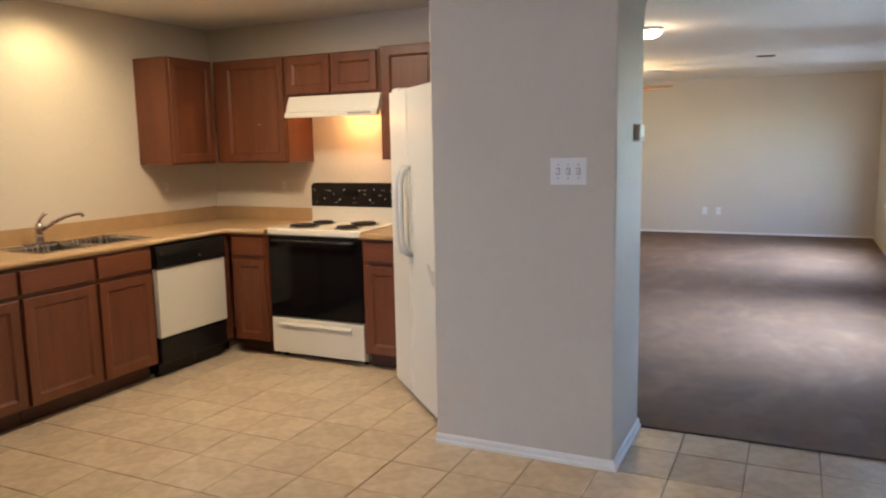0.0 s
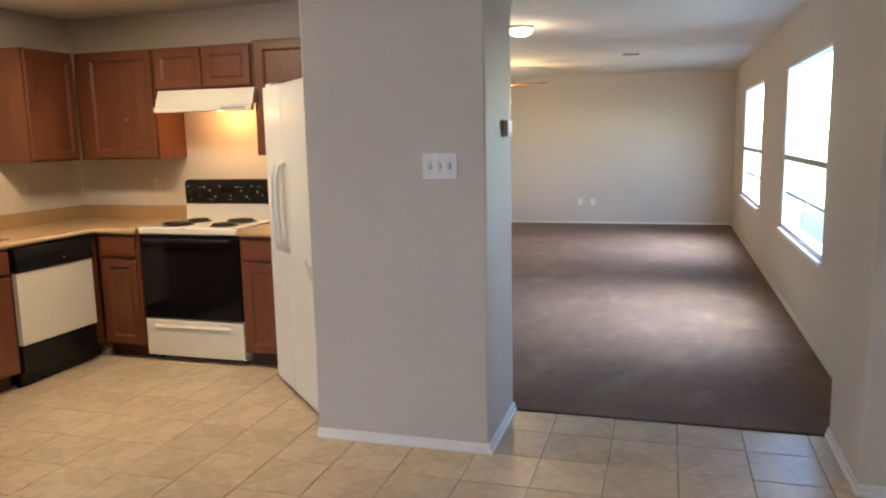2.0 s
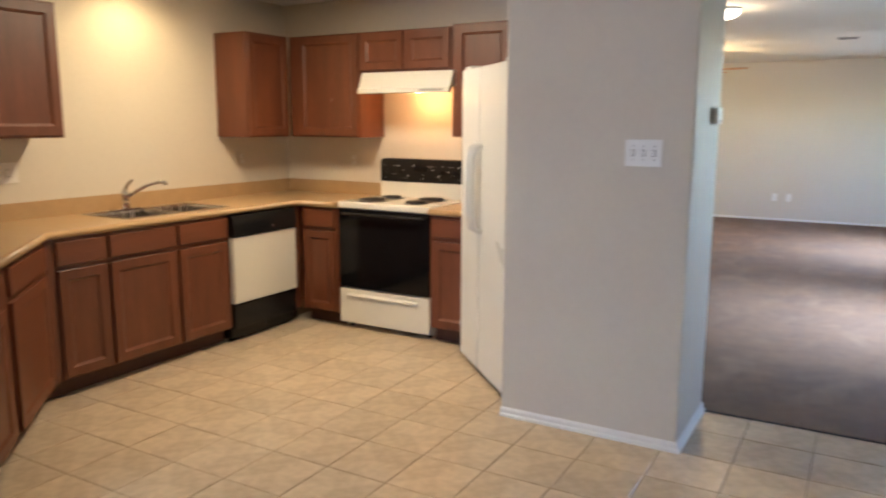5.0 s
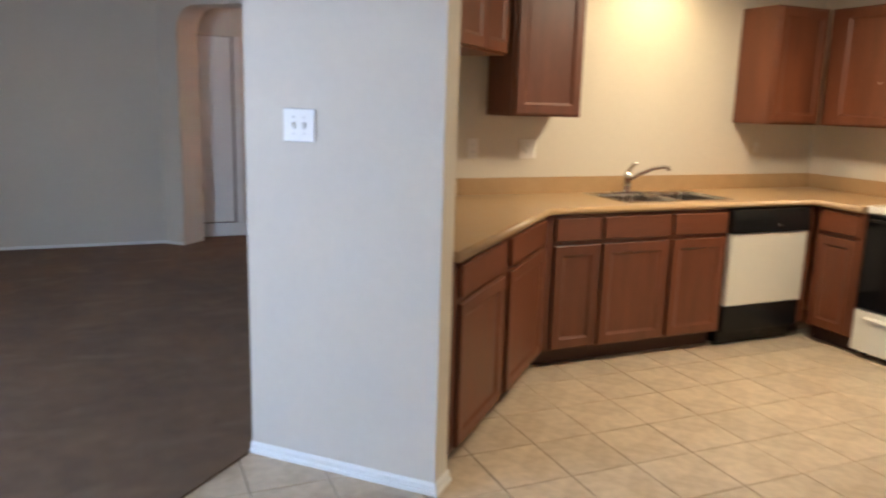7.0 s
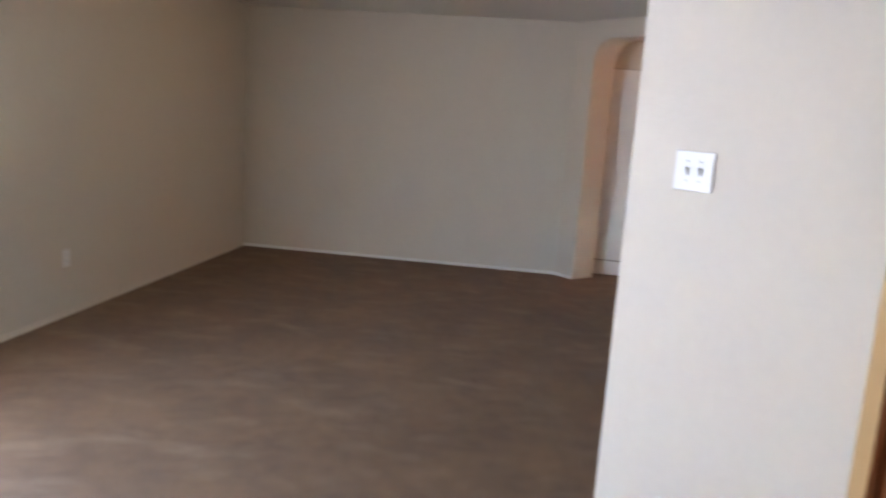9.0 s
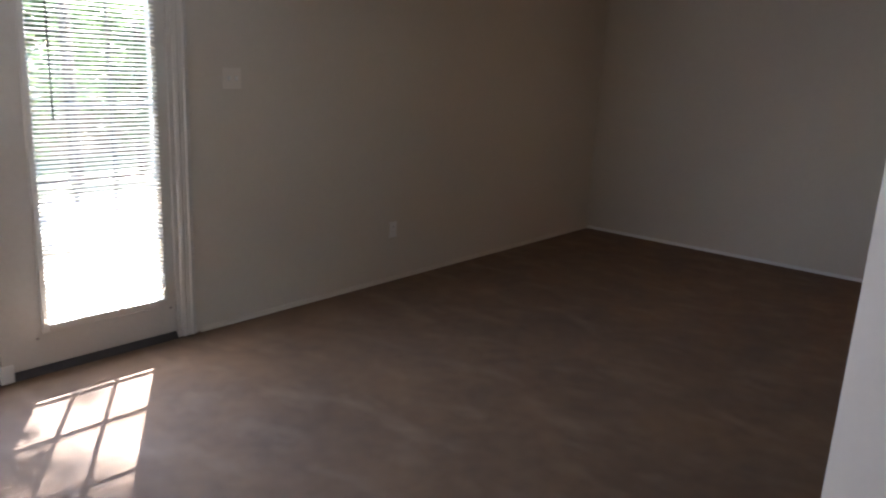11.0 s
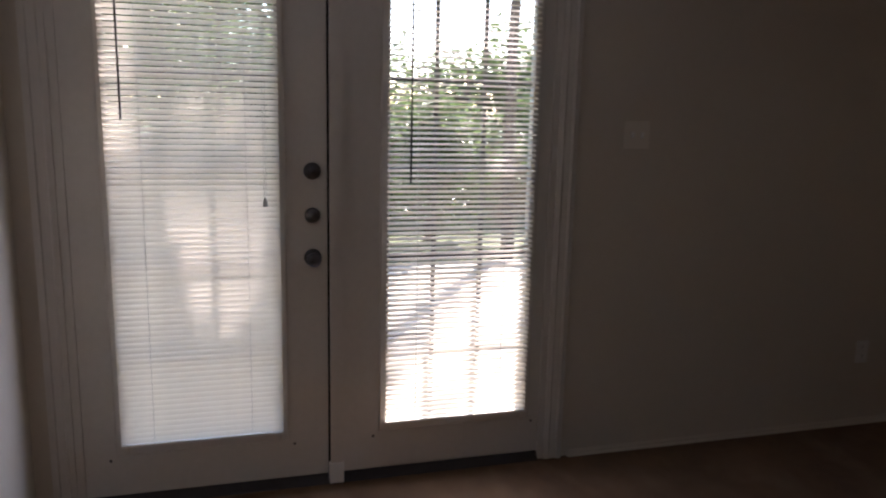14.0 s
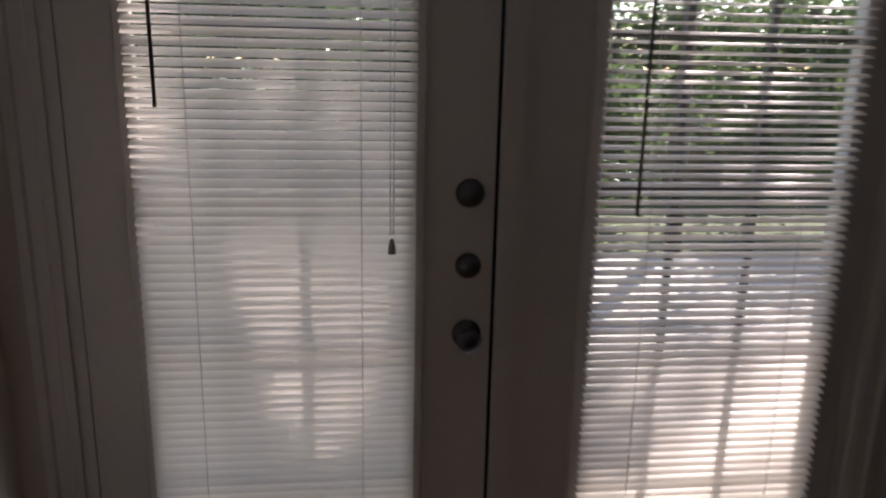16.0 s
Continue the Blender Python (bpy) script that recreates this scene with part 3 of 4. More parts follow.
# ================= kitchen cabinets =================
def shaker(w, h):
    """A framed door with a moulded inner edge and a recessed panel; lower left corner at the origin, face towards -y."""
    t, fr = 0.019, min(0.055, w * 0.2, h * 0.28)
    bm = bmesh.new()
    rings = []
    for o, y in ((0.0, 0.0), (0.0, -t + 0.003), (0.003, -t), (fr - 0.004, -t), (fr, -t + 0.003), (fr + 0.012, -0.009), (fr + 0.013, -0.0095)):
        rings.append([bm.verts.new(c) for c in ((o, y, o), (w - o, y, o), (w - o, y, h - o), (o, y, h - o))])
    for a, b in zip(rings, rings[1:]):
        for k in range(4):
            bm.faces.new((a[k], a[(k + 1) % 4], b[(k + 1) % 4], b[k]))
    bm.faces.new(rings[-1])
    bm.faces.new(list(reversed(rings[0])))
    bmesh.ops.recalc_face_normals(bm, faces=bm.faces)
    return bm


def slab_front(w, h):
    return box(0, w, -0.019, 0, 0, h, 0.006, 2)


def base_cabinet(m, w, doors, label, depth=0.58, drawers=True, toe=True):
    """Doors as (x0, x1); a drawer front above each. Origin: left front floor corner of the face frame."""
    c = thing("base_cabinet", m, label, "cabinet", "kitchen base cabinets")
    bm = box(0, w, 0.0, depth, 0.10, 0.868)
    part("carcass", bm, M_WOOD, c)
    part("toe_kick", box(0.001, w - 0.001, 0.075, 0.095, 0.0, 0.0995), M_SHADOWWOOD, c, "recessed toe kick, wood coloured dark for its shade")
    for x0, x1 in doors:
        if drawers:
            part("drawer_front", moved(slab_front(x1 - x0, 0.128), Matrix.Translation((x0, -0.001, 0.722))), M_WOODH, c)
        part("door", moved(shaker(x1 - x0, 0.585 if drawers else 0.72), Matrix.Translation((x0, -0.001, 0.112))), M_WOOD, c)
    return c


def wall_cabinet(m, w, h, doors, label, depth=0.305):
    c = thing("wall_cabinet", m, label, "cabinet", "kitchen wall cabinets")
    part("carcass", box(0, w, 0, depth, 0, h, 0.0015), M_WOOD, c)
    for x0, x1 in doors:
        part("door", moved(shaker(x1 - x0, h - 0.024), Matrix.Translation((x0, -0.001, 0.012))), M_WOOD, c)
    return c


SINK_RZ, DIAG_RZ = 90, 135
CAB = "reddish-brown cherry wood base cabinet "
# diagonal run: face frame on x + y = -1.751, from the pier to the corner
DIAG0 = (-2.664, 0.913)
DL = (FX - DIAG0[0]) / -R2
base_cabinet(pose(*DIAG0, 0, 0, 0, DIAG_RZ), DL - 0.004, [(0.045, 0.580), (0.680, DL - 0.045)], CAB + "set diagonally, two doors and drawers")
base_cabinet(pose(FX, 1.871, 0, 0, 0, SINK_RZ), 0.354, [(0.055, 0.345)], CAB + "with one narrow door and a drawer")
base_cabinet(pose(FX, 2.227, 0, 0, 0, SINK_RZ), 0.904, [(0.012, 0.464), (0.494, 0.893)], CAB + "under the sink with two doors")
base_cabinet(pose(FX + 0.045, FY, 0, 0, 0, 0), 0.325, [(0.030, 0.305)], CAB + "with one narrow door beside the range")
base_cabinet(pose(-2.474, FY, 0, 0, 0, 0), 0.46, [(0.025, 0.44)], CAB + "between range and refrigerator")
cf = thing("corner_filler", pose(FX, 3.768, 0, 0, 0, SINK_RZ), "cherry wood filler strip in the cabinet corner", "cabinet")
part("strip", box(0, 0.085, 0.0, 0.02, 0.10, 0.868), M_WOOD, cf)
part("toe_strip", box(0, 0.12, 0.075, 0.095, 0.0, 0.0995), M_SHADOWWOOD, cf)
# wall cabinets
UP = "reddish-brown cherry wood wall cabinet "
UZ, UH = 1.362, 0.745
wall_cabinet(pose(KX + 0.307, 3.650, UZ, 0, 0, SINK_RZ), 0.444, UH, [(0.012, 0.425)], UP + "with one door in the corner")
wc = wall_cabinet(pose(KX + 0.309, KY - 0.307, UZ), 0.660, UH, [(0.10, 0.648)], UP + "with one wide chipped door")
part("chip", prism([(0.412, -0.0112), (0.416, -0.0112), (0.416, -0.0098), (0.412, -0.0098)], 0.266, 0.280), M_BEIGE, wc, "small pale chip in the varnish")
wall_cabinet(pose(-3.236, KY - 0.307, 1.826), 0.764, UZ + UH - 1.826, [(0.014, 0.376), (0.396, 0.750)], UP + "with two short doors over the hood")
wall_cabinet(pose(-2.470, KY - 0.307, UZ + 0.014), 0.44, UH, [(0.03, 0.425)], UP + "with one door above the refrigerator side")
wall_cabinet(pose(KX + 0.307, 1.775, 1.381, 0, 0, SINK_RZ), 0.447, UH - 0.019, [(0.02, 0.433)], UP + "with one door beside the sink")
s0 = Vector((-3.022, 0.847))
wall_cabinet(pose(s0.x, s0.y, 1.700, 0, 0, DIAG_RZ), 1.235, UZ + UH - 1.700, [(0.50, 0.86), (0.872, 1.222)], UP + "with short doors on the diagonal wall")

# ---- worktop with splashback ----
top = thing("worktop", pose(0, 0, CT), "tan speckled laminate worktop with rolled edge and splashback", "worktop")
SX0, SX1, SY0, SY1 = -4.11, -3.675, 2.43, 3.215
outline = [(-2.650, 0.921), (-3.605, 1.876), (-3.605, 3.808), (-3.250, 3.808), (-3.250, KY - 0.003), (-4.204, KY - 0.003), (-4.204, 1.593), (-3.088, 0.477)]
hole = [(SX0 + 0.015, SY0 + 0.015), (SX1 - 0.015, SY0 + 0.015), (SX1 - 0.015, SY1 - 0.015), (SX0 + 0.015, SY1 - 0.015)]
bm = bmesh.new()
es = []
for loop in (outline, hole):
    vs = [bm.verts.new((x, y, 0)) for x, y in loop]
    es += [bm.edges.new((vs[i], vs[(i + 1) % len(vs)])) for i in range(len(vs))]
bmesh.ops.triangle_fill(bm, use_beauty=True, edges=es)
r = bmesh.ops.extrude_face_region(bm, geom=bm.faces[:])
for v in (g for g in r["geom"] if isinstance(g, bmesh.types.BMVert)):
    v.co.z = -0.04
bmesh.ops.recalc_face_normals(bm, faces=bm.faces)
part("top", bm, M_TOP, top)
nose = [(-2.650, 0.921, -0.02), (-3.605, 1.876, -0.02), (-3.605, 3.808, -0.02), (-3.250, 3.808, -0.02)]
smooth(part("rolled_edge", tube(nose, 0.0205, 12), M_TOP, top))
smooth(part("rolled_edge", tube([(-2.474, 3.808, -0.02), (-2.0, 3.808, -0.02)], 0.0205, 12), M_TOP, top))
part("top_piece", box(-2.474, -2.0, 3.808, KY - 0.003, -0.04, 0.0), M_TOP, top)
bm = prism([(-4.204, KY - 0.004), (-4.184, KY - 0.024), (-3.250, KY - 0.024), (-3.250, KY - 0.004)], -0.001, 0.10)
part("splashback", bm, M_TOP, top)
part("splashback", prism([(-4.206, 1.595), (-4.184, 1.605), (-4.184, KY - 0.025), (-4.206, KY - 0.003)], -0.001, 0.10), M_TOP, top)
part("splashback", prism([(-4.186, 1.603), (-4.204, 1.589), (-3.090, 0.475), (-3.074, 0.491)], -0.001, 0.10), M_TOP, top)
part("splashback", box(-2.474, -2.0, KY - 0.024, KY - 0.004, -0.001, 0.10), M_TOP, top)

# ---- sink and tap ----
sink = thing("kitchen_sink", pose((SX0 + SX1) / 2, (SY0 + SY1) / 2, CT), "stainless steel double-bowl drop-in sink", "sink")
hw, hl = (SX1 - SX0) / 2, (SY1 - SY0) / 2
bm = bmesh.new()
for q in ((-hw, -hw + 0.065, -hl, hl), (hw - 0.018, hw, -hl, hl), (-hw + 0.065, hw - 0.018, -hl, -hl + 0.02), (-hw + 0.065, hw - 0.018, hl - 0.02, hl), (-hw + 0.065, hw - 0.018, -0.012, 0.012)):
    add_box(bm, q[0], q[1], q[2], q[3], 0.0005, 0.006)
bmesh.ops.remove_doubles(bm, verts=bm.verts, dist=1e-5)
part("rim", bm, M_STEEL, sink)
for y0, y1 in ((-hl + 0.02, -0.012), (0.012, hl - 0.02)):
    x0, x1 = -hw + 0.065, hw - 0.018
    bm = bmesh.new()
    rings = []
    for o, z in ((0, 0.004), (0.008, -0.01), (0.014, -0.13), (0.04, -0.165)):
        rings.append([bm.verts.new(c) for c in ((x0 + o, y0 + o, z), (x1 - o, y0 + o, z), (x1 - o, y1 - o, z), (x0 + o, y1 - o, z))])
    for a, b in zip(rings, rings[1:]):
        for k in range(4):
            bm.faces.new((a[k], b[k], b[(k + 1) % 4], a[(k + 1) % 4]))
    bm.faces.new(rings[-1])
    bowl = part("bowl", bm, M_STEEL, sink)
    smooth(part("drain", moved(turned([(0.04, 0.0), (0.042, 0.003), (0.03, 0.004), (0.012, 0.001)], 18), Matrix.Translation(((x0 + x1) / 2, (y0 + y1) / 2, -0.166))), M_CHROME, bowl))
tap = thing("kitchen_tap", pose(SX0 + 0.045, 2.71, CT + 0.006), "chrome single-lever kitchen tap with low arched spout", "tap")
part("deck_plate", box(-0.025, 0.025, -0.10, 0.10, 0, 0.012, 0.005, 2), M_CHROME, tap)
smooth(part("tap_body", turned([(0.026, 0.01), (0.024, 0.05), (0.022, 0.085), (0.025, 0.09), (0.024, 0.115), (0.014, 0.13)], 20), M_CHROME, tap))
smooth(part("spout", tube([(0.01, 0.02, 0.085), (0.05, 0.06, 0.125), (0.10, 0.11, 0.160), (0.145, 0.155, 0.175), (0.165, 0.175, 0.172), (0.17, 0.18, 0.155)], [0.013, 0.012, 0.011, 0.0105, 0.011, 0.012], 12), M_CHROME, tap))
smooth(part("lever", tube([(0, 0, 0.12), (0.01, 0.005, 0.155), (0.035, 0.02, 0.185), (0.05, 0.03, 0.19)], [0.013, 0.011, 0.012, 0.008], 10), M_CHROME, tap))

# ---- dishwasher ----
dw = thing("dishwasher", pose(-3.598, 3.133, 0, 0, 0, SINK_RZ), "built-in dishwasher with white door and black control panel", "dishwasher")
part("body", box(0.004, 0.628, 0.02, 0.56, 0.02, 0.866), M_BLACK, dw)
part("door_panel", box(0.008, 0.624, -0.022, 0.02, 0.266, 0.716, 0.004, 2), M_WHITE, dw, "plain white door panel")
part("control_panel", profile_x([(0.02, 0.719), (-0.03, 0.719), (-0.034, 0.73), (-0.03, 0.80), (-0.022, 0.86), (0.02, 0.866)], 0.006, 0.626), M_BLACK, dw, "black control panel")
smooth(part("dial", moved(turned([(0.008, 0), (0.007, 0.006), (0.003, 0.007)], 16), Matrix.Translation((0.375, -0.0325, 0.762)) @ Matrix.Rotation(radians(90), 4, "X")), M_CHROME, dw, "small chrome latch button"))
part("kick_panel", box(0.008, 0.624, -0.012, 0.02, 0.095, 0.258, 0.003), M_BLACK, dw, "black lower access panel")
part("toe_panel", box(0.01, 0.622, 0.05, 0.07, 0.0, 0.094), M_BLACK, dw)

# ---- range ----
rg = thing("range", pose(-3.243, 3.842, 0), "white freestanding electric coil range with black oven door", "range")
RW = 0.762
part("body", box(0, RW, 0.03, 0.57, 0.03, 0.872), M_WHITE, rg)
part("cooktop", box(-0.002, RW + 0.002, -0.012, 0.572, 0.873, 0.918, 0.008, 2), M_WHITE, rg)
od = part("oven_door", box(0.006, RW - 0.006, -0.012, 0.03, 0.302, 0.868, 0.005, 2), M_BGLASS, rg, "black glass oven door")
part("window", box(0.13, RW - 0.13, -0.0135, -0.0125, 0.40, 0.70), M_BGLASS, od, "oven window")
smooth(part("handle", tube([(0.05, -0.012, 0.835), (0.06, -0.045, 0.838), (0.15, -0.05, 0.838), (RW - 0.15, -0.05, 0.838), (RW - 0.06, -0.045, 0.838), (RW - 0.05, -0.012, 0.835)], 0.011, 10), M_BLACK, od, "black bar handle"))
dr = part("drawer", box(0.004, RW - 0.004, -0.010, 0.03, 0.04, 0.292, 0.005, 2), M_WHITE, rg, "white storage drawer")
part("drawer_grip", profile_x([(-0.010, 0.232), (-0.022, 0.236), (-0.024, 0.246), (-0.010, 0.262)], 0.08, RW - 0.10), M_WHITE, dr)
for x in (0.05, RW - 0.05):
    part("foot", moved(turned([(0.018, 0), (0.015, 0.03)], 12), Matrix.Translation((x, 0.08, 0))), M_BLACK, rg)
bg = part("backguard", profile_x([(0.505, 0.917), (0.510, 1.03), (0.570, 1.03), (0.570, 0.917)], 0.018, RW - 0.018), M_WHITE, rg)
cp_line = [(0.018, 1.031), (RW - 0.018, 1.031)]
for cx, a0 in ((RW - 0.048, 0), (0.048, 90)):
    cp_line += [(cx + 0.03 * math.cos(radians(a0 + k * 15)), 1.174 + 0.03 * math.sin(radians(a0 + k * 15))) for k in range(7)]
cp = part("control_panel", moved(prism(cp_line, -0.570, -0.500, 0.006), Matrix.Rotation(radians(90), 4, "X")), M_BLACK, rg, "black control panel with rounded top corners")
for i, x in enumerate((0.09, 0.20, 0.56, 0.67)):
    smooth(part("knob", moved(turned([(0.021, 0), (0.019, 0.012), (0.012, 0.016), (0.011, 0.026), (0.004, 0.027)], 18), Matrix.Translation((x, 0.50, 1.110)) @ Matrix.Rotation(radians(83), 4, "X")), M_BLACK, cp))
part("clock_display", moved(box(-0.06, 0.06, -0.002, 0.0, -0.02, 0.02), Matrix.Translation((0.38, 0.4995, 1.13))), M_BGLASS, cp)
for i in range(9):
    x = 0.06 + i * 0.08
    part("marking", moved(box(0, 0.02 + 0.012 * (i % 3), -0.001, 0.0, 0, 0.0022), Matrix.Translation((x, 0.4995, 1.06 + 0.09 * (i % 2)))), M_GREYP, cp)
for i in range(16):
    x, z = 0.05 + 0.043 * i, 1.155 - 0.034 * (i % 3) - 0.008 * (i % 2)
    part("marking", box(x, x + 0.008 + 0.006 * (i % 2), 0.4985, 0.4996, z, z + 0.005), M_PLATE, cp)
for x, y, r in ((0.20, 0.145, 0.098), (0.21, 0.375, 0.078), (0.56, 0.145, 0.078), (0.55, 0.375, 0.098)):
    bn = part("burner", moved(turned([(r + 0.012, 0.0), (r + 0.012, 0.004), (r, 0.006), (r * 0.8, 0.0035), (0.02, 0.003)], 28), Matrix.Translation((x, y, 0.918))), M_PAN, rg, "dark drip pan with coil")
    pts = []
    for k in range(70):
        a = k / 69 * 2 * math.pi * 3.6
        rr = 0.018 + (r - 0.026) * k / 69
        pts.append((x + rr * math.cos(a), y + rr * math.sin(a), 0.930))
    smooth(part("coil", tube(pts, 0.0055, 6), M_COIL, bn, "black spiral heating coil"))

# ---- range hood ----
hd = thing("range_hood", pose(-3.190, KY, 1.672), "cream-white under-cabinet range hood, lamp lit", "range hood")
part("canopy", profile_x([(-0.002, 0.045), (-0.365, 0.045), (-0.375, 0.0), (-0.40, 0.0), (-0.405, 0.004), (-0.405, 0.034), (-0.39, 0.042), (-0.345, 0.148), (-0.002, 0.148)], 0.0, 0.745), M_WHITE, hd)
part("filter", box(0.16, 0.46, -0.36, -0.08, 0.039, 0.045), M_STEEL, hd)
part("lamp_lens", box(0.48, 0.62, -0.32, -0.24, 0.041, 0.045), M_LENS, hd, "lit hood lamp")
part("switch_strip", box(0.52, 0.70, -0.4075, -0.405, 0.012, 0.026), M_GREYP, hd)

# ---- refrigerator, set across the corner ----
fr = thing("refrigerator", pose(-2.140, 3.630, 0, 0, 0, -45.3), "white side-by-side refrigerator with long vertical handles", "refrigerator")
FW, FH = 0.853, 1.776
part("cabinet", box(0.005, FW - 0.005, 0.075, 0.70, 0.025, FH - 0.012, 0.004), M_FRIDGE, fr)
part("kick_grille", box(0.01, FW - 0.01, 0.03, 0.075, 0.008, 0.042), M_GREYP, fr, "grey grille at the foot")
for nm, x0, x1 in (("freezer_door", 0.0, 0.355), ("fridge_door", 0.362, FW)):
    bm = prism([(x0, 0.068), (x0, 0.012), (x0 + 0.012, 0.002), (x1 - 0.012, 0.002), (x1, 0.012), (x1, 0.068)], 0.045, FH, 0.003)
    dd = part(nm, bm, M_FRIDGE, fr)
    hx = x1 - 0.035 if x0 == 0 else x0 + 0.035
    smooth(part("handle", tube([(hx, 0.004, 1.35), (hx, -0.035, 1.335), (hx, -0.052, 1.27), (hx, -0.055, 1.10), (hx, -0.052, 0.94), (hx, -0.035, 0.875), (hx, 0.004, 0.86)], 0.015, 10), M_FRIDGE, dd))
part("hinge_cover", box(FW - 0.13, FW - 0.01, 0.02, 0.12, FH + 0.001, FH + 0.022, 0.005), M_FRIDGE, fr)
part("hinge_cover", box(0.01, 0.13, 0.02, 0.12, FH + 0.001, FH + 0.022, 0.005), M_FRIDGE, fr)
part("hinge_foot", box(FW - 0.09, FW - 0.005, 0.004, 0.07, 0.018, 0.042, 0.003), M_THRESH, fr, "dark lower hinge")
for x in (0.08, FW - 0.08):
    part("roller", moved(turned([(0.018, -0.015), (0.018, 0.015)], 12), Matrix.Translation((x, 0.15, 0.018)) @ Matrix.Rotation(radians(90), 4, "Y")), M_BLACK, fr)

# ================= plates, thermostat, vents =================
def plate(name, m, w, h, label, category, toggles=(), holes=(), cover=None):
    """A wall plate lying in the x-z plane, face towards -y, centre at the origin."""
    p = thing(name, m, label, category, "wall plates")
    part("cover", box(-w / 2, w / 2, -0.006, 0.0, -h / 2, h / 2, 0.003, 2), cover or M_PLATE, p)
    for x in toggles:
        t = part("toggle", profile_x([(-0.006, -0.012), (-0.010, -0.011), (-0.017, 0.006), (-0.015, 0.010), (-0.006, 0.012)], x - 0.005, x + 0.005), M_PLATE, p)
        # flat grey patch stands for shade round the toggle, wider on triple plates
        slot = 0.009 if len(toggles) > 2 else 0.007
        part("toggle_slot", box(x - slot, x + slot, -0.0066, -0.0061, -slot - 0.006, slot + 0.006), M_GREYP, p)
        for z in (-0.03, 0.03):
            part("screw", moved(turned([(0.0035, 0), (0.003, 0.001)], 8), Matrix.Translation((x, -0.006, z)) @ Matrix.Rotation(radians(90), 4, "X")), cover or M_GREYP, p)
    for z in holes:
        part("socket", box(-0.016, 0.016, -0.0085, -0.006, z - 0.014, z + 0.014, 0.003), M_PLATE, p)
        for x in (-0.006, 0.006):
            part("slot", box(x - 0.0012, x + 0.0012, -0.0091, -0.0086, z - 0.004, z + 0.005), M_SCREW, p)
    return p


plate("light_switch", pose(-0.838, 2.9025, 1.343), 0.163, 0.118, "white triple toggle switch plate on the pier", "light switch", (-0.046, 0, 0.046))
plate("light_switch", pose(-2.9810, 0.4090, 1.350, 0, 0, 45), 0.136, 0.122, "white double toggle switch plate on the diagonal pier", "light switch", (-0.023, 0.023))
plate("light_switch", pose(-3.660, YS + 0.001, 1.440, 0, 0, 180), 0.118, 0.116, "beige double switch plate beside the doors", "light switch", (-0.023, 0.023), (), M_BEIGE)
plate("wall_outlet", pose(-5.000, YS + 0.001, 0.39, 0, 0, 180), 0.072, 0.116, "white wall outlet near the carpet", "outlet", (), (-0.02, 0.02))
for x in (-1.223, -1.021):
    plate("wall_outlet", pose(x, YN - 0.001, 0.362), 0.072, 0.116, "white wall outlet low on the far wall", "outlet", (), (-0.02, 0.02))
plate("wall_outlet", pose(KX + 0.001, 2.060, 1.181, 0, 0, 90), 0.116, 0.116, "white double outlet plate above the worktop", "outlet", (-0.02,), (-0.02, 0.02), M_OFFWHITE)
plate("wall_outlet", pose(KX + 0.001, 1.693, 1.183, 0, 0, 90), 0.072, 0.116, "white outlet plate above the worktop", "outlet", (), (-0.02, 0.02), M_OFFWHITE)
plate("wall_outlet", pose(KX + 0.001, 3.880, 1.192, 0, 0, 90), 0.072, 0.116, "cream outlet plate above the worktop", "outlet", (), (-0.02, 0.02), M_CREAM)
plate("wall_outlet", pose(-3.522, KY - 0.001, 1.180, 0, 0, 0), 0.072, 0.116, "cream outlet plate above the worktop", "outlet", (), (-0.02, 0.02), M_CREAM)
th = thing("thermostat", pose(-0.629, 3.31, 1.507, 0, 0, 90), "beige plastic thermostat on the pier side", "thermostat")
part("base", box(-0.055, 0.055, -0.006, 0, -0.042, 0.042, 0.002), M_GREYP, th)
part("cover", box(-0.05, 0.05, -0.032, -0.006, -0.038, 0.038, 0.006, 2), M_PLATE, th)
part("lever", box(-0.01, 0.01, -0.036, -0.032, -0.03, -0.02), M_GREYP, th)


def vent(m, w, h, label):
    v = thing("ceiling_vent", m, label, "vent")
    bm = bmesh.new()
    for q in ((-w / 2, -w / 2 + 0.02, -h / 2, h / 2), (w / 2 - 0.02, w / 2, -h / 2, h / 2), (-w / 2 + 0.02, w / 2 - 0.02, -h / 2, -h / 2 + 0.02), (-w / 2 + 0.02, w / 2 - 0.02, h / 2 - 0.02, h / 2)):
        add_box(bm, q[0], q[1], q[2], q[3], -0.008, 0)
    part("frame", bm, M_GREYP, v)
    part("backing", box(-w / 2 + 0.02, w / 2 - 0.02, -h / 2 + 0.02, h / 2 - 0.02, -0.002, 0), M_BLACK, v)
    n = int((h - 0.04) / 0.02)
    for i in range(n):
        y = -h / 2 + 0.03 + i * (h - 0.06) / max(1, n - 1)
        part("slat", moved(box(-w / 2 + 0.02, w / 2 - 0.02, -0.008, 0.008, -0.001, 0.001), Matrix.Translation((0, y, -0.006)) @ Matrix.Rotation(radians(35), 4, "X")), M_GREYP, v)


vent(pose(-0.305, 9.09, H - 0.001), 0.20, 0.15, "grey metal ceiling vent in the living room")
vent(pose(-6.7, -1.05, H - 0.001), 0.30, 0.15, "grey metal ceiling vent in the family room")

# ---- ceiling lamps ----
cl = thing("ceiling_light", pose(-1.10, 6.25, H), "white flush ceiling lamp with lit glass bowl", "ceiling lamp")
smooth(part("base", turned([(0.115, 0.0), (0.115, -0.018), (0.10, -0.026)], 32), M_FANWHITE, cl))
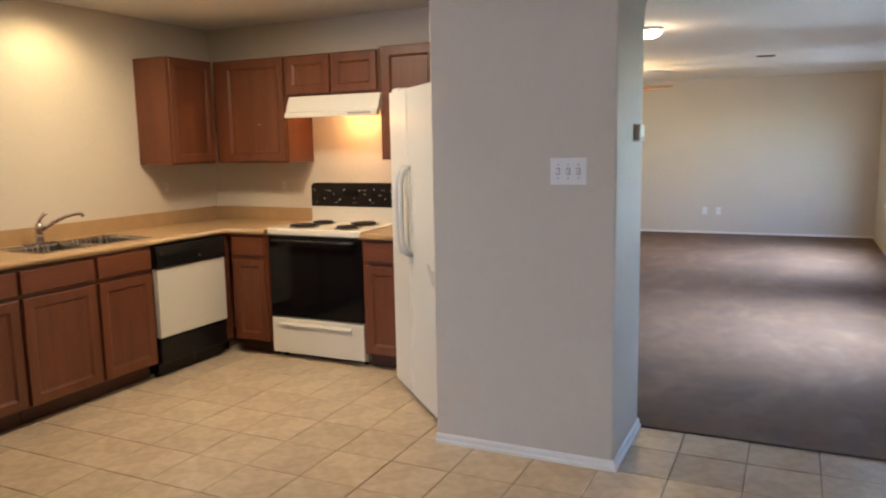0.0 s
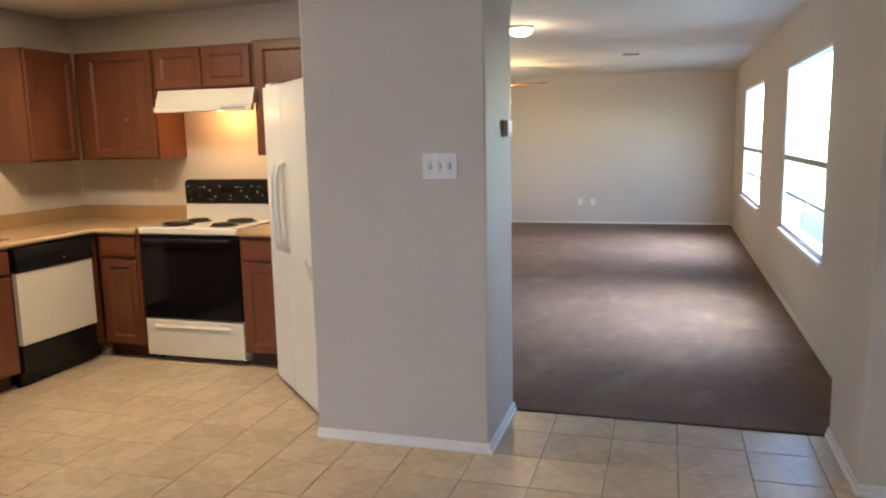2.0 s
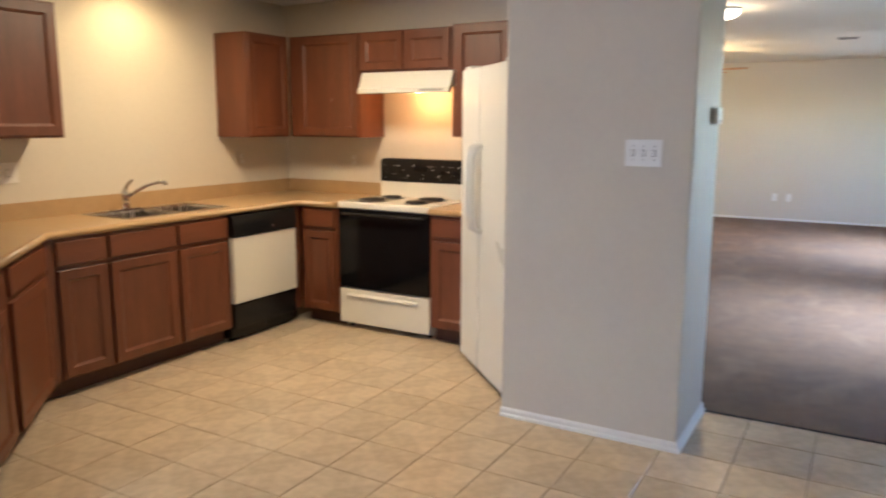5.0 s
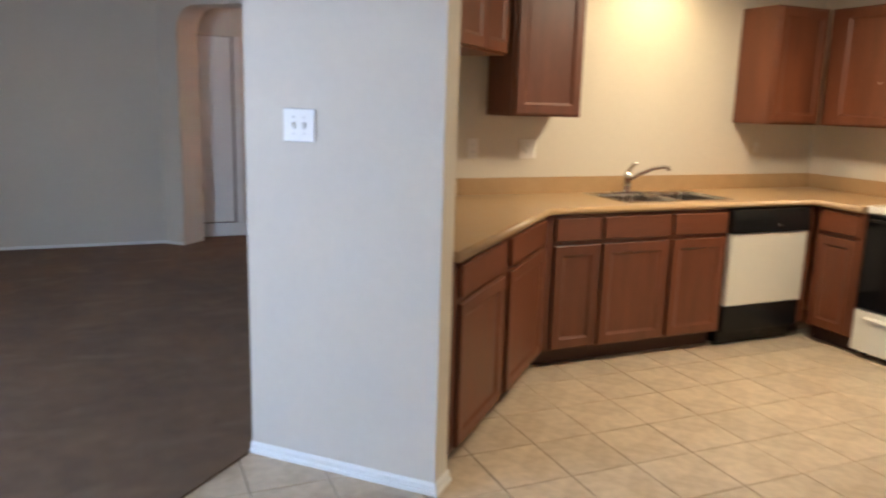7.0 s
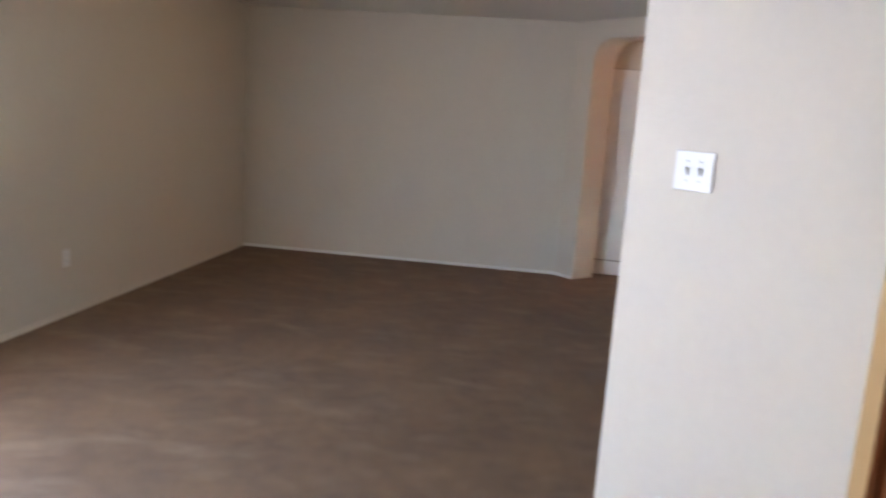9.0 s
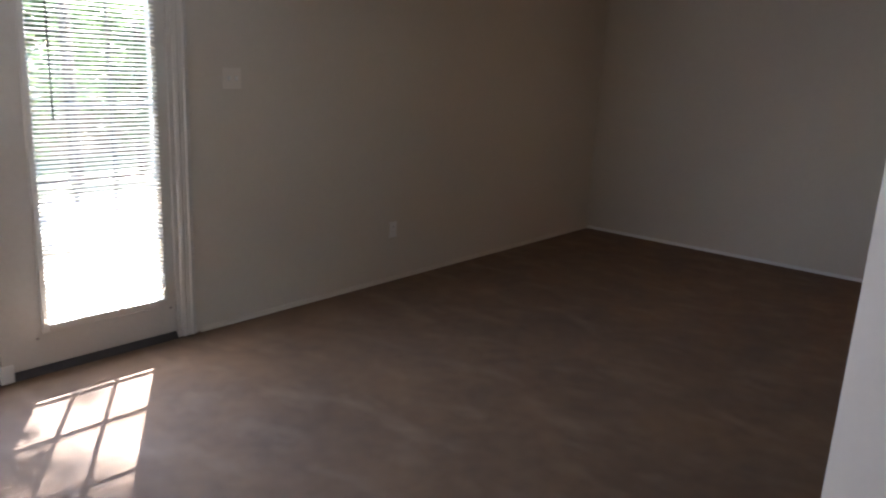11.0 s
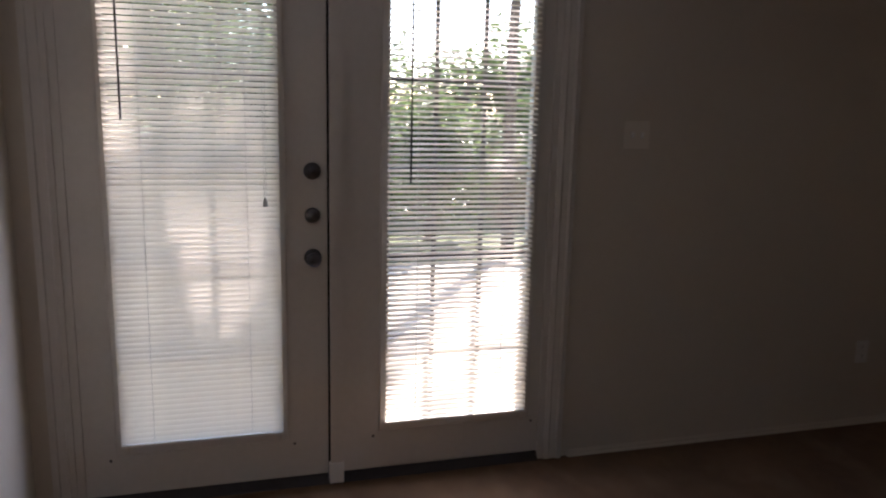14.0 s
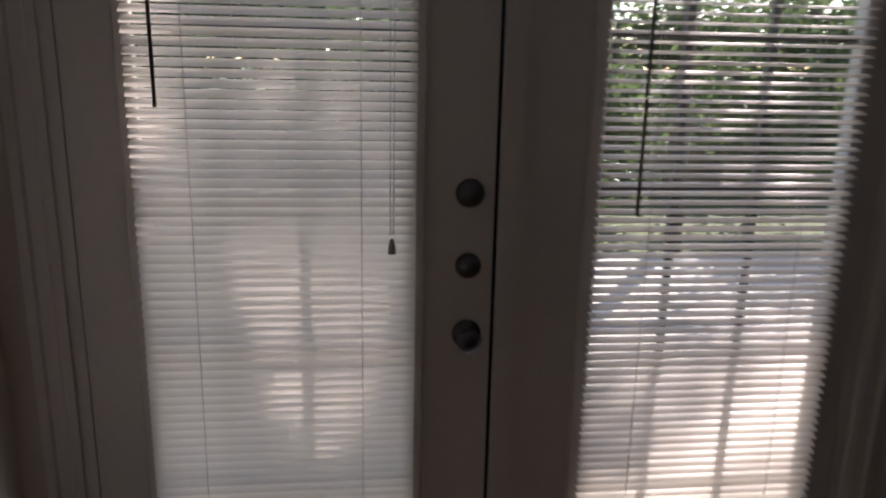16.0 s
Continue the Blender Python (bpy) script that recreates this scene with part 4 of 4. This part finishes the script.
dm = smooth(part("bowl", turned([(0.104, -0.022), (0.102, -0.04), (0.085, -0.064), (0.052, -0.08), (0.012, -0.086)], 32), M_BULBW, cl, "lit frosted glass bowl"))
dm.visible_shadow = False
rl = thing("recessed_light", pose(-3.86, 2.88, H), "recessed ceiling spot above the sink", "ceiling lamp")
smooth(part("trim_ring", turned([(0.095, 0.0), (0.095, -0.006), (0.075, -0.009), (0.07, -0.001)], 28, cap=False), M_FANWHITE, rl))
part("lens", turned([(0.068, -0.003), (0.06, -0.006)], 24), M_BULB, rl).visible_shadow = False


def ceiling_fan(m, label, turn, wood, reach=0.62, drop=0.20, chain=None):
    f = thing("ceiling_fan", m, label, "ceiling fan")
    smooth(part("canopy", turned([(0.065, 0), (0.062, -0.03), (0.02, -0.06)], 24), M_FANWHITE, f))
    smooth(part("downrod", turned([(0.012, -0.05), (0.012, -drop)], 12), M_FANWHITE, f))
    smooth(part("motor_housing", turned([(0.03, -drop + 0.02), (0.09, -drop), (0.105, -drop - 0.04), (0.09, -drop - 0.09), (0.05, -drop - 0.11)], 28), M_FANWHITE, f))
    for k in range(5):
        a = turn + 72 * k
        mm = Matrix.Rotation(radians(a), 4, "Z")
        bl = part("blade", moved(prism([(0.20, -0.05), (0.28, -0.062), (reach - 0.05, -0.07), (reach, -0.045), (reach, 0.045), (reach - 0.05, 0.07), (0.28, 0.062), (0.20, 0.05)], -0.004, 0.004),
                  mm @ Matrix.Translation((0, 0, -drop - 0.055)) @ Matrix.Rotation(radians(11), 4, "X")), wood, f)
        part("blade_iron", moved(box(0.09, 0.25, -0.016, 0.016, -0.004, 0.004, 0.002), mm @ Matrix.Translation((0, 0, -drop - 0.064))), M_BRASS, bl)
    smooth(part("light_kit", turned([(0.05, -drop - 0.11), (0.07, -drop - 0.13), (0.05, -drop - 0.15)], 24), M_BRASS, f))
    g = smooth(part("bowl", turned([(0.10, -drop - 0.145), (0.115, -drop - 0.155), (0.10, -drop - 0.18), (0.05, -drop - 0.195), (0.01, -drop - 0.2)], 28), M_BULB, f, "lit frosted glass bowl"))
    g.visible_shadow = False
    cz = chain or drop + 0.27
    if chain:
        # a flat fan set close under the ceiling
        for ob in f.children:
            for v in ob.data.vertices:
                v.co.z *= 0.45
            for sub_ob in ob.children:
                for v in sub_ob.data.vertices:
                    v.co.z *= 0.45
    for x in (-0.105, 0.105):
        part("pull_chain", tube([(x * 0.6, 0.05, -cz + 0.07), (x, 0.06, -cz)], 0.002, 5), M_PLATE, f)
        part("chain_pull", moved(turned([(0.002, -0.035), (0.008, -0.03), (0.009, -0.014), (0.002, 0.0)], 10), Matrix.Translation((x, 0.06, -cz))), M_PLATE, f, "small white pull knob")
    return f


ceiling_fan(pose(-2.0, 9.65, H), "ceiling fan with amber wood blades and lit bowl", -6, M_FANWOOD)
ceiling_fan(pose(-5.74, -1.15, H, 0, 0, 90), "flat ceiling fan with wood blades, lit bowl and pull chains", 20, M_FANWOOD, drop=0.03, chain=0.133)

# ---- closet door in the hall ----
hdr = tagged(new("door_3"), "white flush closet door, closed, raised over a white plinth in the hall", "door", "", "structure")
hdr.matrix_basis = pose(-8.137, 0.50, 0.008, 0, 0, 90)
part("slab", box(-0.09, 0.330, -0.036, -0.004, 0.150, 2.005, 0.003), M_TRIM, hdr)
part("plinth", box(-0.10, 0.56, -0.026, -0.001, 0.0, 0.136, 0.004), M_TRIM, hdr)
# dark sheet that stands for the shaded gap round the slab
part("reveal", box(-0.10, 0.350, -0.003, -0.0005, 0.137, 2.011), M_SHADOWWOOD, hdr, "dark panel standing for shade in the gap round the door")
part("casing", box(0.351, 0.425, -0.022, -0.001, 0.137, 2.011, 0.004), M_TRIM, hdr)

# ================= outdoors =================
structure("ground", prism([(-400, -400), (400, -400), (400, 400), (-400, 400)], -0.40, -0.16), M_GRASS, "dry lawn reaching to the horizon", "ground")
structure("patio", box(-8.0, 0.4, -7.6, YS - 0.152, -0.3, -0.03, 0.01), M_CONC, "sunlit pale concrete patio slab outside the doors", "patio")


def fence(m, length, height, label, wood):
    f = thing("board_fence", m, label, "fence")
    n = int(length / 0.145)
    me = None
    for i in range(n):
        if me is None:
            b = part("board", prism([(0, 0), (0.138, 0), (0.138, 0.018), (0, 0.018)], 0.0, height), wood, f)
            me = b.data
        else:
            b = new("board", me)
            b.parent = f
        b.matrix_basis = pose(i * 0.145, random.uniform(-0.003, 0.003), random.uniform(-0.02, 0.02), 0, random.uniform(-0.4, 0.4), 0)
    for z in (0.35, height - 0.3):
        part("rail", box(0, n * 0.145, 0.02, 0.06, z, z + 0.09), wood, f)
    for i in range(0, int(length / 2.4) + 1):
        part("post", box(i * 2.4, i * 2.4 + 0.09, 0.06, 0.15, 0, height), wood, f)


fence(pose(-12.0, -11.5, -0.17, 0, 0, 0), 16.0, 1.25, "weathered brown board fence behind the garden", M_FENCE)
fence(pose(XE + 3.2, 16.0, -0.17, 0, 0, -90), 14.0, 1.75, "board fence beside the house, coloured blue-grey for its shade", M_FENCEG)
structure("side_path", box(XE + 0.16, XE + 3.1, 2.5, 15.5, -0.3, -0.12, 0.01), M_PATH, "gravel path along the house, coloured dark for the shade", "path")


def tree(m, height, spread, leaves, seed, label, low=0.45, leaf=1.0, gap=None):
    """gap: where light falls through a hole in the crown onto the plane of the doors (x, z, half sizes)."""
    rnd = random.Random(seed)
    t = thing("tree", m, label, "tree", "garden trees")
    trunk = bmesh.new()
    top = height * low
    tube([(0, 0, -0.1), (0.05, 0.02, top * 0.5), (-0.03, 0.05, top), (0.02, 0.0, height * 0.8)], [q * min(1.0, spread / 1.4) for q in (0.13, 0.10, 0.08, 0.03)], 9, trunk)
    tips = []
    for k in range(11):
        a, e = rnd.uniform(0, 2 * math.pi), rnd.uniform(0.15, 1.0)
        z0 = rnd.uniform(top * 0.8, height * 0.75)
        r = spread * rnd.uniform(0.55, 1.0)
        tip = Vector((math.cos(a) * r, math.sin(a) * r, z0 + e * r * 0.8))
        mid = Vector((math.cos(a + 0.3) * r * 0.5, math.sin(a + 0.3) * r * 0.5, z0 + e * r * 0.25))
        tube([(0, 0, z0), mid, tip], [0.045, 0.028, 0.01], 6, trunk)
        tips += [tip, mid, (tip + mid) / 2]
    smooth(part("trunk", trunk, M_BARK, t))
    verts, faces = [], []
    for i in range(leaves):
        c = rnd.choice(tips) + Vector((rnd.gauss(0, 1), rnd.gauss(0, 1), rnd.gauss(0, 0.8))) * spread * 0.2
        s = rnd.uniform(0.03, 0.06) * leaf
        if gap:
            w = m.translation + c
            d = (w.y - YS) / SUN_FROM.y
            if ((w.x - SUN_FROM.x * d - gap[0]) / gap[2]) ** 2 + ((w.z - SUN_FROM.z * d - gap[1]) / gap[3]) ** 2 < rnd.uniform(0.8, 1.3):
                continue
        q = Euler((rnd.uniform(0, 6.3), rnd.uniform(0, 6.3), rnd.uniform(0, 6.3))).to_matrix()
        k = len(verts)
        verts += [c + q @ Vector(v) * s for v in ((-0.4, -1, 0), (0.4, -1, 0.1), (0.55, 0.2, 0.15), (0, 1.2, -0.1), (-0.55, 0.2, 0.1))]
        faces.append((k, k + 1, k + 2, k + 3, k + 4))
    me = bpy.data.meshes.new("crown")
    me.from_pydata([tuple(v) for v in verts], [], faces)
    me.materials.append(M_LEAF)
    cr = new("crown", me)
    cr.parent = t
    return t


# unseen crowns on the sun's line, added to shape sunlight on the door blinds
tree(pose(-5.03, -8.1, -0.17), 7.6, 0.86, 12000, 3, "slender added tree, its high gapped crown shaping sun on the blind", 0.57, gap=(-1.975, 1.15, 0.20, 0.52))
tree(pose(-9.7, -12.5, -0.17), 12.8, 1.6, 1000, 31, "very tall added tree, its unseen crown shading the doors", 0.86, 1.4)
tree(pose(-7.8, -9.0, -0.17), 3.0, 1.2, 3200, 35, "leafy green garden shrub before the fence", 0.25)
tree(pose(-6.7, -9.7, -0.17), 2.7, 1.1, 3200, 33, "leafy green garden shrub before the fence", 0.25)
tree(pose(-1.3, -9.8, -0.17), 4.6, 1.7, 8000, 5, "leafy green tree by the fence")
tree(pose(-0.6, -8.2, -0.17), 4.2, 1.6, 8000, 8, "leafy green tree beside the patio", 0.4)
tree(pose(-9.0, -9.8, -0.17), 5.0, 1.9, 8000, 11, "leafy green tree by the fence", 0.4)

tree(pose(-4.5, -9.6, -0.17), 1.9, 0.9, 3200, 21, "dense green garden shrub before the fence", 0.22)
tree(pose(-1.9, -8.8, -0.17), 3.4, 1.2, 8000, 23, "dense green garden shrub before the fence", 0.22)
for i, (x, y, hh) in enumerate(((-9.6, -14.5, 3.4), (-6.7, -15.0, 3.2), (-3.6, -14.8, 3.6), (-12.3, -15.0, 3.8), (-8.2, -16.0, 3.2))):
    tree(pose(x, y, -0.17), hh, 1.7, 4200, 40 + i, "leafy tree beyond the fence", 0.25, 1.25)

# ================= floor tiles =================
P, X0, Y0, GAP = 0.3035, -0.388, 2.298, 0.0042
tile_bm = box(-(P - GAP) / 2, (P - GAP) / 2, -(P - GAP) / 2, (P - GAP) / 2, -0.012, 0.0, 0.0022)
tile_me = bpy.data.meshes.new("tile")
tile_bm.to_mesh(tile_me)
tile_bm.free()
tile_me.materials.append(M_TILE)
far = bmesh.new()
rnd = random.Random(7)
for i in range(-12, 6):
    for j in range(-19, 7):
        x, y = X0 + (i + 0.5) * P, Y0 + (j + 0.5) * P
        if x + y < -3.15 or x < -3.78 or y > 4.2 or (x > -0.7 and y > Y_ARCH) or x > XE or y < YS:
            continue
        if y > -0.1:
            t = new("tile", tile_me)
            t.parent = floor
            t.matrix_basis = pose(x + rnd.uniform(-0.0008, 0.0008), y + rnd.uniform(-0.0008, 0.0008), rnd.uniform(-0.0006, 0.0006), rnd.uniform(-0.08, 0.08), rnd.uniform(-0.08, 0.08), rnd.choice((0, 90, 180, 270)))
        else:
            add_box(far, x - (P - GAP) / 2, x + (P - GAP) / 2, y - (P - GAP) / 2, y + (P - GAP) / 2, -0.012, 0.0)
ft = part("far_tiles", far, M_TILE, floor)
tagged(ft, kind="stuff")
